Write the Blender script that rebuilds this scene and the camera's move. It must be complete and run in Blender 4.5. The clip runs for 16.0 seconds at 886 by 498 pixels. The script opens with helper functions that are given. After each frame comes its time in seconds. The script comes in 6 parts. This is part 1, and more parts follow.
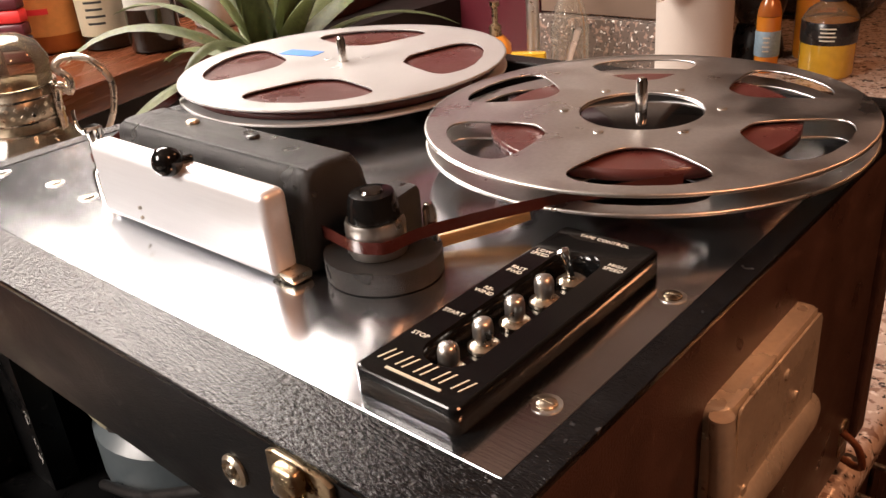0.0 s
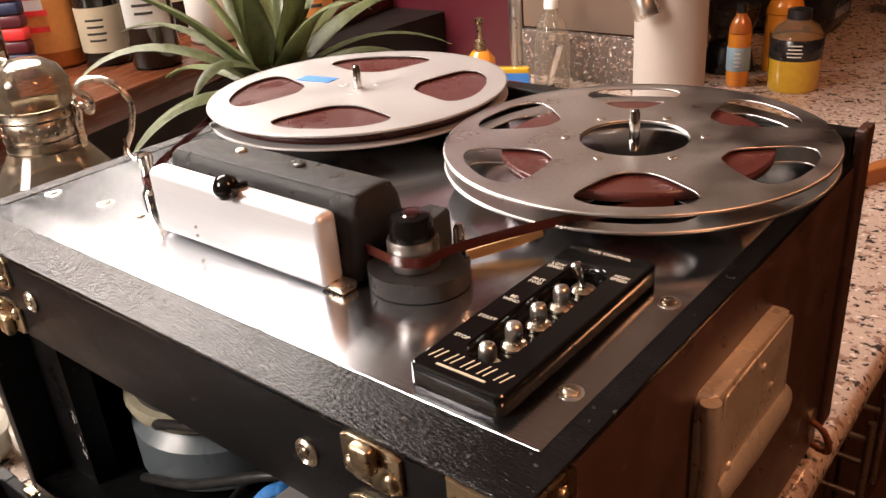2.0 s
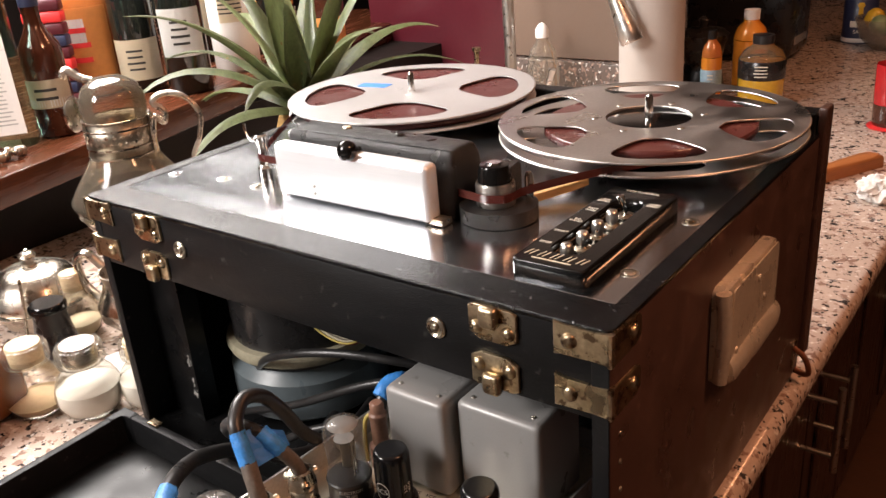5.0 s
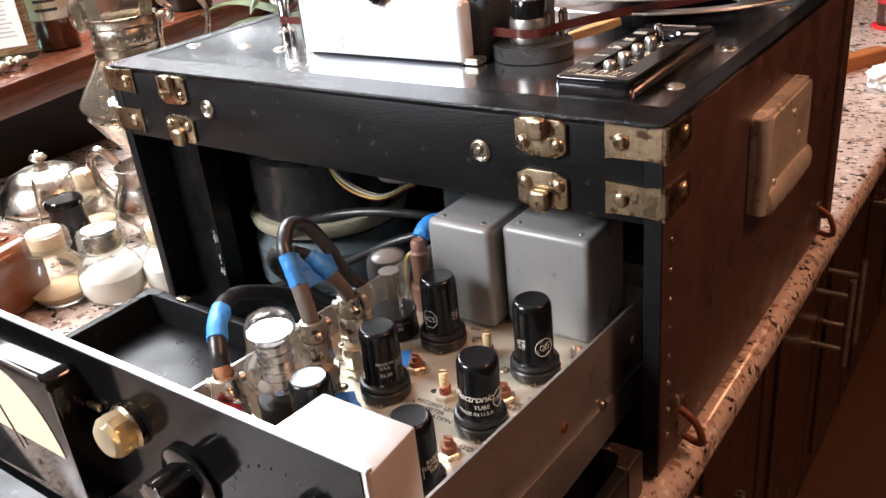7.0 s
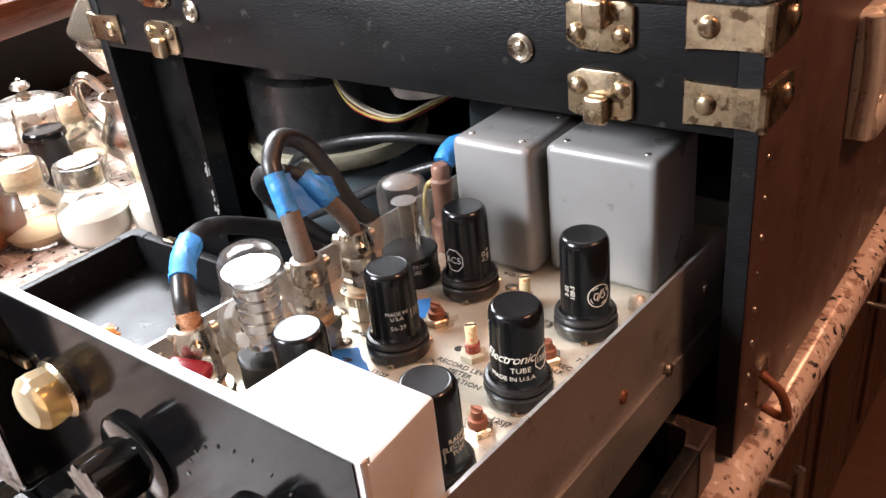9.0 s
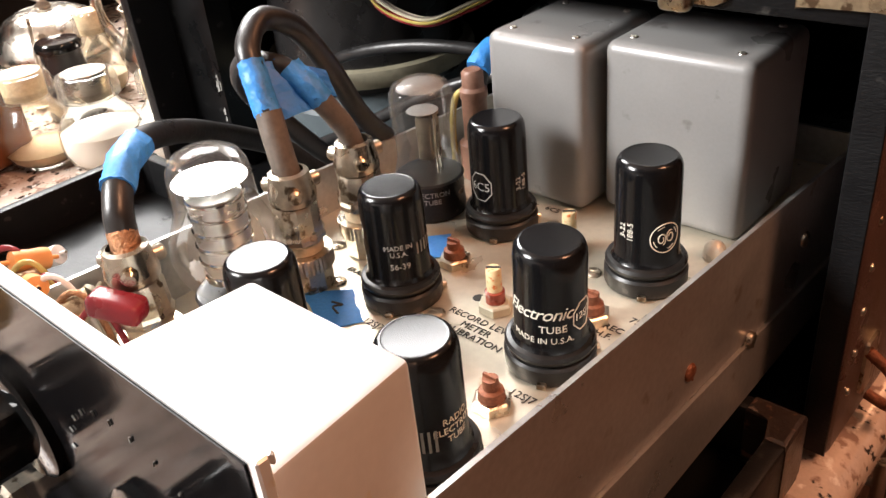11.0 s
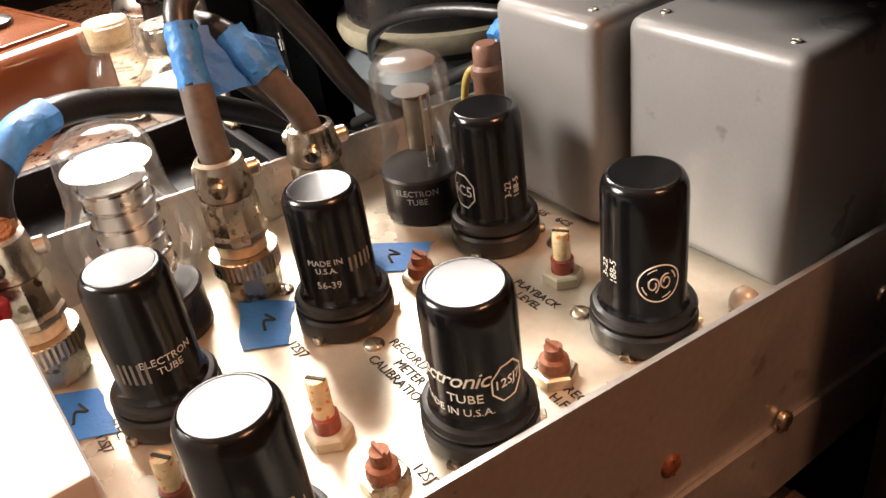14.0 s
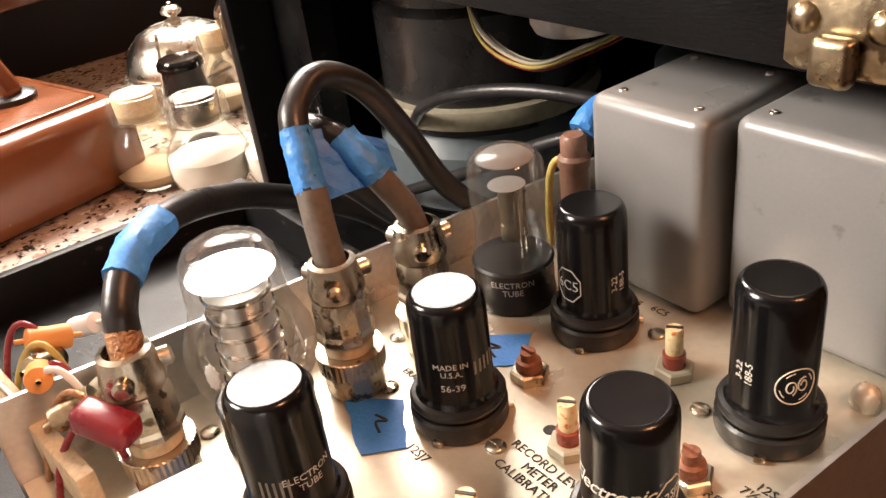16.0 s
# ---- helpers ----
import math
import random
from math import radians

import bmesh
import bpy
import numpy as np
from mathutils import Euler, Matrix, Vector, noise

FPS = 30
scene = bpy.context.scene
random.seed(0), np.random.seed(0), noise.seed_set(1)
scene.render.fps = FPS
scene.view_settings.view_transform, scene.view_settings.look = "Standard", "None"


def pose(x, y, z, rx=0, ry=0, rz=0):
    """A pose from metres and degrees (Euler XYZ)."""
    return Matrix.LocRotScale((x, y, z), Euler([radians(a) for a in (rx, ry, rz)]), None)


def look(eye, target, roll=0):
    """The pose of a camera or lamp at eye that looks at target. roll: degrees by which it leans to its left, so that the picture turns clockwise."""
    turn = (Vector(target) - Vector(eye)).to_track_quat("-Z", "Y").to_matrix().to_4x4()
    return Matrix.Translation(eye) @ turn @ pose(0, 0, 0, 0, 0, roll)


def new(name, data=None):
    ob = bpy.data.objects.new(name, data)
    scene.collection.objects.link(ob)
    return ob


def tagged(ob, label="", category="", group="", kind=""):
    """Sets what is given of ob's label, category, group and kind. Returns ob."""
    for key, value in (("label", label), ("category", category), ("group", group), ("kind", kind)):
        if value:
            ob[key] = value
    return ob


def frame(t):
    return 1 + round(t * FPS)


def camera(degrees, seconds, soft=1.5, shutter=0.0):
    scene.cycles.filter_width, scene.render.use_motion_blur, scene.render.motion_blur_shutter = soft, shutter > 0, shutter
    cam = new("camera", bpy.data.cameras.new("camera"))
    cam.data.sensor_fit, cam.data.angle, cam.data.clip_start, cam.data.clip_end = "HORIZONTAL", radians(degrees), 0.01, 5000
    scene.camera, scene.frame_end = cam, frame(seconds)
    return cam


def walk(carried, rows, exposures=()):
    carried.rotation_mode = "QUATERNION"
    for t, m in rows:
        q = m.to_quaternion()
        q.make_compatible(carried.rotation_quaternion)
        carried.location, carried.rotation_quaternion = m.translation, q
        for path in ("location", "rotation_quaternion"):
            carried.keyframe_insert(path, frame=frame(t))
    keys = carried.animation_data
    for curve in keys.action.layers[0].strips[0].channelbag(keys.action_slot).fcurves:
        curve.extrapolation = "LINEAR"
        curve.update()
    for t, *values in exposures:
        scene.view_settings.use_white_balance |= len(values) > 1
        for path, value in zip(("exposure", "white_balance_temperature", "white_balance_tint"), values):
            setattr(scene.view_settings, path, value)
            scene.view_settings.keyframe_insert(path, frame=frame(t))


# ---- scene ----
cam = camera(54.9, 16.0)
PATH = [
    (0, (0.1252, -0.1349, 1.3541), (0.0028, -0.0035, 1.2659), -5.10),
    (0.5, (0.1253, -0.1416, 1.3724), (0.0044, -0.0115, 1.2804), -5.10),
    (1, (0.1304, -0.1545, 1.3808), (0.0096, -0.0246, 1.2886), -4.90),
    (1.5, (0.1350, -0.1709, 1.3864), (0.0155, -0.0380, 1.2966), -4.50),
    (2, (0.1411, -0.1956, 1.3907), (0.0233, -0.0599, 1.3028), -4.60),
    (2.5, (0.1507, -0.2233, 1.3930), (0.0332, -0.0861, 1.3072), -4.50),
    (3, (0.1555, -0.2525, 1.3993), (0.0381, -0.1138, 1.3158), -4.30),
    (3.2, (0.1558, -0.2629, 1.4000), (0.0382, -0.1237, 1.3176), -4.20),
    (5.3, (0.1907, -0.3938, 1.3958), (0.0771, -0.2498, 1.3161), -4.80),
    (5.5, (0.1944, -0.4080, 1.3944), (0.0812, -0.2639, 1.3142), -4.80),
    (6, (0.1976, -0.4333, 1.3871), (0.0858, -0.2888, 1.3058), -4.90),
    (6.5, (0.1830, -0.4363, 1.3544), (0.0722, -0.2928, 1.2700), -5.50),
    (7, (0.1696, -0.4251, 1.3199), (0.0592, -0.2835, 1.2317), -6.20),
    (7.5, (0.1560, -0.4149, 1.2982), (0.0458, -0.2746, 1.2078), -6.00),
    (8, (0.1435, -0.4023, 1.2789), (0.0327, -0.2638, 1.1864), -5.70),
    (8.5, (0.1278, -0.3838, 1.2671), (0.0164, -0.2472, 1.1726), -5.80),
    (8.7, (0.1204, -0.3731, 1.2631), (0.0087, -0.2373, 1.1678), -6.10),
    (10.8, (0.0751, -0.2960, 1.1986), (-0.0447, -0.1722, 1.0970), -6.30),
    (11, (0.0731, -0.2909, 1.1965), (-0.0477, -0.1696, 1.0931), -6.20),
    (11.5, (0.0715, -0.2701, 1.1904), (-0.0549, -0.1573, 1.0841), -6.50),
    (12, (0.0689, -0.2546, 1.1807), (-0.0634, -0.1491, 1.0739), -6.80),
    (12.5, (0.0693, -0.2412, 1.1743), (-0.0677, -0.1427, 1.0669), -7.80),
    (13, (0.0716, -0.2259, 1.1697), (-0.0685, -0.1324, 1.0618), -8.30),
    (13.5, (0.0749, -0.2106, 1.1675), (-0.0668, -0.1197, 1.0595), -8.20),
    (14, (0.0741, -0.1963, 1.1730), (-0.0692, -0.1071, 1.0657), -8.20),
    (14.5, (0.0626, -0.1925, 1.1715), (-0.0839, -0.1037, 1.0683), -8.10),
    (15, (0.0522, -0.1907, 1.1757), (-0.0945, -0.1007, 1.0739), -7.90),
    (15.5, (0.0460, -0.1970, 1.1844), (-0.0997, -0.1038, 1.0841), -7.60),
    (16, (0.0418, -0.2249, 1.1934), (-0.1017, -0.1270, 1.0944), -7.90),
]
walk(cam, [(t, look(eye, target, roll)) for t, eye, target, roll in PATH],
     [(0, -0.38, 6950, 16), (3.2, -0.36, 6900, 16), (5.5, -0.15, 6250, 11), (7.0, 0.15, 5750, 9), (8.7, 0.66, 5650, 9), (11, 0.58, 6150, 9), (13, 0.40, 6350, 9), (14.5, 0.46, 6950, 14), (16, 0.41, 7000, 14)])

# ---- light ----
world = bpy.data.worlds.new("room_glow")
world.use_nodes = True
world.node_tree.nodes["Background"].inputs[0].default_value = (1.0, 0.86, 0.72, 1)
world.node_tree.nodes["Background"].inputs[1].default_value = 0.02
scene.world = world


def area_lamp(name, at, to, size, watts, colour):
    data = bpy.data.lights.new(name, "AREA")
    data.shape, data.size, data.energy, data.color = "DISK", size, watts, colour
    ob = new(name, data)
    ob.matrix_world = look(at, to)
    return ob


area_lamp("pendant_lamp_light", (-1.48, 0.40, 1.98), (-1.45, 0.36, 0.95), 1.10, 92, (1.0, 0.945, 0.885))
area_lamp("pendant_lamp_light", (-1.05, -1.25, 1.98), (-0.30, 0.0, 1.05), 0.70, 55, (1.0, 0.945, 0.885))
area_lamp("ceiling_lamp_light", (0.35, 1.75, 2.36), (-0.2, 1.2, 0.9), 0.35, 6.5, (1.0, 0.43, 0.20))
area_lamp("ceiling_lamp_light", (0.9, 0.1, 2.36), (0.1, 0.1, 0.9), 0.35, 14, (1.0, 0.45, 0.23))

# ---- materials ----
def mat(name, colour, rough=0.5, metal=0.0, vary=0.12, scale=30.0, bump=0.1, fine=300.0, stretch=(1, 1, 1), dark=None, spot=0.0, coat=0.0, spec=0.5, rvary=0.1, each=0.0):
    """A surface with two scales of variation, relief and uneven gloss. spot: how much of it is worn to the colour dark."""
    m = bpy.data.materials.new(name)
    m.use_nodes = True
    nt = m.node_tree
    n, l = nt.nodes, nt.links
    b = n["Principled BSDF"]
    b.inputs["Metallic"].default_value = metal
    b.inputs["Coat Weight"].default_value = coat
    b.inputs["Specular IOR Level"].default_value = spec
    tc, mp = n.new("ShaderNodeTexCoord"), n.new("ShaderNodeMapping")
    mp.inputs["Scale"].default_value = stretch
    l.new(tc.outputs["Object"], mp.inputs[0])
    big, small = n.new("ShaderNodeTexNoise"), n.new("ShaderNodeTexNoise")
    big.inputs["Scale"].default_value, small.inputs["Scale"].default_value = scale, fine
    big.inputs["Detail"].default_value, small.inputs["Detail"].default_value = 5, 3
    for t in (big, small):
        l.new(mp.outputs[0], t.inputs["Vector"])
    ramp = n.new("ShaderNodeMapRange")
    ramp.inputs[1].default_value, ramp.inputs[2].default_value = 0.3, 0.7
    ramp.inputs[3].default_value, ramp.inputs[4].default_value = 1 - vary, 1 + vary
    add = n.new("ShaderNodeMath")
    add.operation = "ADD"
    l.new(big.outputs[0], add.inputs[0]), l.new(small.outputs[0], add.inputs[1])
    half = n.new("ShaderNodeMath")
    half.operation, half.inputs[1].default_value = "MULTIPLY", 0.5
    l.new(add.outputs[0], half.inputs[0]), l.new(half.outputs[0], ramp.inputs[0])
    mul = n.new("ShaderNodeVectorMath")
    mul.operation = "SCALE"
    mul.inputs[0].default_value = colour[:3]
    l.new(ramp.outputs[0], mul.inputs["Scale"])
    last = mul.outputs[0]
    if each:
        info, er = n.new("ShaderNodeObjectInfo"), n.new("ShaderNodeMapRange")
        er.inputs[3].default_value, er.inputs[4].default_value = 1 - each, 1 + each
        l.new(info.outputs["Random"], er.inputs[0])
        m2 = n.new("ShaderNodeVectorMath")
        m2.operation = "SCALE"
        l.new(last, m2.inputs[0]), l.new(er.outputs[0], m2.inputs["Scale"])
        last = m2.outputs[0]
    if spot:
        st, sr, mix = n.new("ShaderNodeTexNoise"), n.new("ShaderNodeMapRange"), n.new("ShaderNodeMix")
        st.inputs["Scale"].default_value, st.inputs["Detail"].default_value = scale * 2.3, 8
        l.new(tc.outputs["Object"], st.inputs["Vector"])
        sr.inputs[1].default_value, sr.inputs[2].default_value = 0.68 - spot * 0.3, 0.74 - spot * 0.3
        l.new(st.outputs[0], sr.inputs[0])
        mix.data_type = "RGBA"
        l.new(sr.outputs[0], mix.inputs["Factor"]), l.new(last, mix.inputs[6])
        mix.inputs[7].default_value = (*dark, 1)
        last = mix.outputs[2]
    l.new(last, b.inputs["Base Color"])
    rr = n.new("ShaderNodeMapRange")
    rr.inputs[3].default_value, rr.inputs[4].default_value = max(0.02, rough - rvary), min(1, rough + rvary)
    rr.inputs[1].default_value, rr.inputs[2].default_value = 0.3, 0.7
    l.new(big.outputs[0], rr.inputs[0]), l.new(rr.outputs[0], b.inputs["Roughness"])
    if bump:
        bp = n.new("ShaderNodeBump")
        bp.inputs["Strength"].default_value, bp.inputs["Distance"].default_value = bump, 0.001
        l.new(small.outputs[0], bp.inputs["Height"]), l.new(bp.outputs[0], b.inputs["Normal"])
    return m


def glass(name, colour=(1, 1, 1), rough=0.02, ior=1.45):
    m = bpy.data.materials.new(name)
    m.use_nodes = True
    b = m.node_tree.nodes["Principled BSDF"]
    b.inputs["Base Color"].default_value = (*colour, 1)
    b.inputs["Transmission Weight"].default_value, b.inputs["Roughness"].default_value, b.inputs["IOR"].default_value = 1, rough, ior
    return m


def thin_glass(name, tint=(0.97, 0.97, 0.96), gloss=0.02, ior=1.5, share=0.45, milk=0.0, milk_colour=(0.5, 0.46, 0.38)):
    """A thin wall of glass: clear, with the sheen that Fresnel gives."""
    m = bpy.data.materials.new(name)
    m.use_nodes = True
    n, l = m.node_tree.nodes, m.node_tree.links
    n.remove(n["Principled BSDF"])
    tr, gl, mx, fr = n.new("ShaderNodeBsdfTransparent"), n.new("ShaderNodeBsdfGlossy"), n.new("ShaderNodeMixShader"), n.new("ShaderNodeFresnel")
    tr.inputs[0].default_value = (*tint, 1)
    gl.inputs["Roughness"].default_value = gloss
    fr.inputs["IOR"].default_value = ior
    part_of = n.new("ShaderNodeMath")
    part_of.operation, part_of.inputs[1].default_value = "MULTIPLY", share
    l.new(fr.outputs[0], part_of.inputs[0]), l.new(part_of.outputs[0], mx.inputs[0]), l.new(tr.outputs[0], mx.inputs[1]), l.new(gl.outputs[0], mx.inputs[2])
    last = mx.outputs[0]
    if milk:
        di, m2 = n.new("ShaderNodeBsdfDiffuse"), n.new("ShaderNodeMixShader")
        tc, tx, rg = n.new("ShaderNodeTexCoord"), n.new("ShaderNodeTexNoise"), n.new("ShaderNodeMapRange")
        tx.inputs["Scale"].default_value, tx.inputs["Detail"].default_value = 40, 6
        rg.inputs[3].default_value, rg.inputs[4].default_value = milk * 0.6, milk * 1.4
        l.new(tc.outputs["Object"], tx.inputs["Vector"]), l.new(tx.outputs[0], rg.inputs[0]), l.new(rg.outputs[0], m2.inputs[0])
        di.inputs[0].default_value = (*milk_colour, 1)
        l.new(last, m2.inputs[1]), l.new(di.outputs[0], m2.inputs[2])
        last = m2.outputs[0]
    l.new(last, n["Material Output"].inputs[0])
    return m


def granite(name, base=(0.56, 0.45, 0.38)):
    m = mat(name, base, 0.16, 0, 0.10, 60, 0.02, 500)
    nt = m.node_tree
    n, l = nt.nodes, nt.links
    b = n["Principled BSDF"]
    base = b.inputs["Base Color"].links[0].from_socket
    tc = n["Texture Coordinate"]
    for scale, lo, hi, col in ((95, 0.56, 0.62, (0.30, 0.20, 0.16)), (150, 0.60, 0.65, (0.035, 0.03, 0.03)), (60, 0.62, 0.66, (0.05, 0.045, 0.045)), (120, 0.60, 0.68, (0.8, 0.74, 0.68))):
        t, r, mix = n.new("ShaderNodeTexNoise"), n.new("ShaderNodeMapRange"), n.new("ShaderNodeMix")
        t.inputs["Scale"].default_value, t.inputs["Detail"].default_value = scale, 4
        off = n.new("ShaderNodeMapping")
        off.inputs["Location"].default_value = (scale * 0.37, scale * 0.11, 0)
        l.new(tc.outputs["Object"], off.inputs[0]), l.new(off.outputs[0], t.inputs["Vector"])
        r.inputs[1].default_value, r.inputs[2].default_value = lo, hi
        l.new(t.outputs[0], r.inputs[0])
        mix.data_type = "RGBA"
        l.new(r.outputs[0], mix.inputs["Factor"]), l.new(base, mix.inputs[6])
        mix.inputs[7].default_value = (*col, 1)
        base = mix.outputs[2]
    l.new(base, b.inputs["Base Color"])
    return m


M_ALU = mat("brushed_aluminium", (0.62, 0.63, 0.65), 0.165, 1, 0.05, 12, 0.05, 900, (0.02, 1, 1), rvary=0.04)
# brushed along x, so that its sheen spreads across the brushing
_n, _l = M_ALU.node_tree.nodes, M_ALU.node_tree.links
_tan = _n.new("ShaderNodeTangent")
_tan.direction_type, _tan.axis = "RADIAL", "X"
_n["Principled BSDF"].inputs["Anisotropic"].default_value = 0.7
_l.new(_tan.outputs[0], _n["Principled BSDF"].inputs["Tangent"])
M_ALU_REEL = mat("worn_aluminium", (0.62, 0.60, 0.58), 0.34, 1, 0.10, 25, 0.06, 400)
M_ALU_WHITE = mat("matt_white_flange", (0.38, 0.375, 0.37), 0.42, 0.25, 0.05, 20, 0.05, 500)
M_RIM = mat("black_grained_rim", (0.005, 0.005, 0.0055), 0.19, 0, 0.4, 60, 0.7, 900, (0.35, 1.1, 1), dark=(0.05, 0.05, 0.052), spot=0.09, spec=0.24, rvary=0.07)
M_GATE = mat("satin_polished_aluminium", (0.90, 0.915, 0.94), 0.38, 0.6, 0.03, 12, 0.03, 700, (0.05, 1, 1), rvary=0.05)
M_SMOKE = thin_glass("smoky_glass", (0.80, 0.73, 0.62), 0.05, 1.6, 0.9, 0.11, (0.42, 0.37, 0.30))
M_PEWTER = mat("dark_pewter", (0.30, 0.27, 0.22), 0.36, 1, 0.3, 60, 0.2, 300)
M_PLATE = mat("worn_nickel_plate", (0.74, 0.67, 0.56), 0.30, 0.55, 0.12, 40, 0.2, 300, dark=(0.42, 0.33, 0.25), spot=0.06)
M_TOWEL = mat("soft_paper", (0.38, 0.335, 0.30), 0.8, 0, 0.05, 20, 0.3, 500)
M_CHROME = mat("chrome", (0.78, 0.76, 0.72), 0.12, 1, 0.05, 60, 0.02, 400)
M_STEEL = mat("steel", (0.60, 0.57, 0.53), 0.34, 1, 0.06, 80, 0.02, 700)
M_NICKEL = mat("tarnished_nickel", (0.52, 0.46, 0.37), 0.30, 1, 0.25, 70, 0.15, 400, dark=(0.16, 0.12, 0.08), spot=0.25)
M_BRASS = mat("aged_brass", (0.44, 0.35, 0.23), 0.30, 1, 0.3, 60, 0.15, 400, dark=(0.15, 0.10, 0.06), spot=0.35)
M_CASE = mat("black_leatherette", (0.006, 0.006, 0.0065), 0.42, 0, 0.35, 40, 0.3, 1200, (0.35, 1, 1), dark=(0.035, 0.033, 0.031), spot=0.10, spec=0.22)
M_CASE_SIDE = mat("worn_brown_black_leatherette", (0.068, 0.035, 0.027), 0.34, 0, 0.45, 30, 0.4, 900, dark=(0.115, 0.064, 0.050), spot=0.16, spec=0.5)
M_WORNCAP = mat("rust_worn_corner", (0.035, 0.024, 0.02), 0.38, 0.3, 0.4, 60, 0.4, 500, dark=(0.20, 0.10, 0.06), spot=0.2)
M_SCUFF = mat("pale_scuff", (0.30, 0.29, 0.27), 0.6, 0, 0.3, 200, 0.2, 600)
M_BLACK_IN = mat("black_lining", (0.004, 0.004, 0.0042), 0.34, 0, 0.3, 40, 0.15, 700, dark=(0.02, 0.02, 0.02), spot=0.06, spec=0.22)
M_CRACKLE = mat("black_crackle_paint", (0.014, 0.014, 0.014), 0.34, 0, 0.2, 60, 1.0, 1700, spec=0.5)
M_BAKELITE = mat("black_bakelite", (0.006, 0.006, 0.006), 0.10, 0, 0.2, 40, 0.01, 400, spec=0.4, rvary=0.03)
M_TUBE = mat("black_enamelled_shell", (0.005, 0.005, 0.0055), 0.19, 0, 0.2, 60, 0.0, 300, spec=0.36, rvary=0.04)
M_TUBE_BASE = mat("dusty_black_base", (0.010, 0.009, 0.0085), 0.36, 0, 0.3, 90, 0.1, 500, dark=(0.05, 0.043, 0.038), spot=0.10, spec=0.35)
M_GREY = mat("grey_hammer_paint", (0.235, 0.23, 0.225), 0.36, 0.1, 0.05, 30, 0.06, 900, dark=(0.16, 0.15, 0.145), spot=0.02)
M_GREYPANEL = mat("black_glossy_panel", (0.004, 0.0037, 0.004), 0.10, 0, 0.1, 20, 0.01, 400, spec=0.05, rvary=0.03)
M_CHASSIS = mat("yellowed_chassis_plate", (0.60, 0.55, 0.44), 0.33, 0.55, 0.10, 22, 0.06, 300, dark=(0.42, 0.33, 0.22), spot=0.12)
M_CHWALL = mat("plated_chassis_wall", (0.47, 0.46, 0.445), 0.36, 0.75, 0.14, 25, 0.06, 400, dark=(0.33, 0.29, 0.25), spot=0.12)
M_WHITEBOX = mat("pale_cream_can", (0.72, 0.715, 0.70), 0.38, 0.45, 0.05, 25, 0.05, 300, dark=(0.68, 0.60, 0.42), spot=0.15)
M_RUST = mat("rusty_screw", (0.22, 0.08, 0.04), 0.55, 0.4, 0.4, 200, 0.4, 900)
M_REDLAC = mat("red_lacquer", (0.25, 0.05, 0.03), 0.3, 0, 0.3, 200, 0.1, 500)
M_IVORY = mat("ivory_shaft", (0.66, 0.53, 0.30), 0.35, 0, 0.2, 200, 0.05, 400, dark=(0.6, 0.15, 0.03), spot=0.35)
M_IVORY_NUT = mat("cream_cap_nut", (0.58, 0.52, 0.42), 0.28, 0.2, 0.1, 80, 0.05, 400)
M_TAPE = mat("brown_magnetic_tape", (0.075, 0.018, 0.014), 0.22, 0, 0.1, 60, 0.02, 800)
M_PACK = mat("wound_tape_pack", (0.085, 0.022, 0.018), 0.30, 0, 0.15, 30, 0.1, 1500)
M_BLUE = mat("blue_masking_tape", (0.03, 0.20, 0.62), 0.55, 0, 0.12, 60, 0.25, 700)
M_BLUE_PALE = mat("creased_blue_tape", (0.045, 0.24, 0.64), 0.5, 0, 0.22, 150, 0.4, 500)
M_INK = mat("black_ink", (0.02, 0.018, 0.015), 0.6, 0, 0.2, 100, 0, 100)
M_WHITEINK = mat("cream_lettering", (0.72, 0.68, 0.58), 0.5, 0, 0.1, 100, 0, 100)
M_CREAMINK = mat("worn_gold_lettering", (0.55, 0.47, 0.34), 0.5, 0, 0.15, 100, 0, 100)
M_GREYINK = mat("worn_grey_lettering", (0.42, 0.42, 0.40), 0.5, 0, 0.15, 100, 0, 100)
M_FAINT = mat("faded_lettering", (0.15, 0.145, 0.13), 0.5, 0, 0.2, 200, 0, 100)
M_WOODSTICK = mat("pale_wood", (0.62, 0.36, 0.13), 0.5, 0, 0.2, 60, 0.2, 400, (1, 8, 8))
M_BARWOOD = mat("stained_bar_wood", (0.065, 0.019, 0.008), 0.24, 0, 0.45, 14, 0.10, 120, (5, 0.4, 5), spec=0.3)
M_CABWOOD = mat("dark_cherry_cabinet", (0.045, 0.020, 0.014), 0.32, 0, 0.3, 10, 0.1, 120, (6, 6, 0.5), coat=0.2)
M_FLOOR = mat("dark_floor_boards", (0.10, 0.05, 0.03), 0.4, 0, 0.3, 8, 0.2, 80, (0.3, 5, 1))
M_GRANITE = granite("speckled_granite")
M_SPLASH = granite("dark_grey_granite", (0.13, 0.10, 0.085))
M_WALL = mat("tan_wall_paint", (0.145, 0.094, 0.066), 0.6, 0, 0.05, 4, 0.1, 200)
M_MAROON = mat("maroon_paint", (0.075, 0.010, 0.016), 0.35, 0, 0.1, 6, 0.05, 100)
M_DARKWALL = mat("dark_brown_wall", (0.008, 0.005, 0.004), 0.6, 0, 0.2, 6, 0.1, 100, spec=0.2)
M_CEIL = mat("ceiling_paint", (0.55, 0.45, 0.37), 0.7, 0, 0.04, 4, 0.1, 200)
M_CABLE = mat("black_rubber_cable", (0.018, 0.017, 0.017), 0.36, 0, 0.3, 60, 0.15, 400)
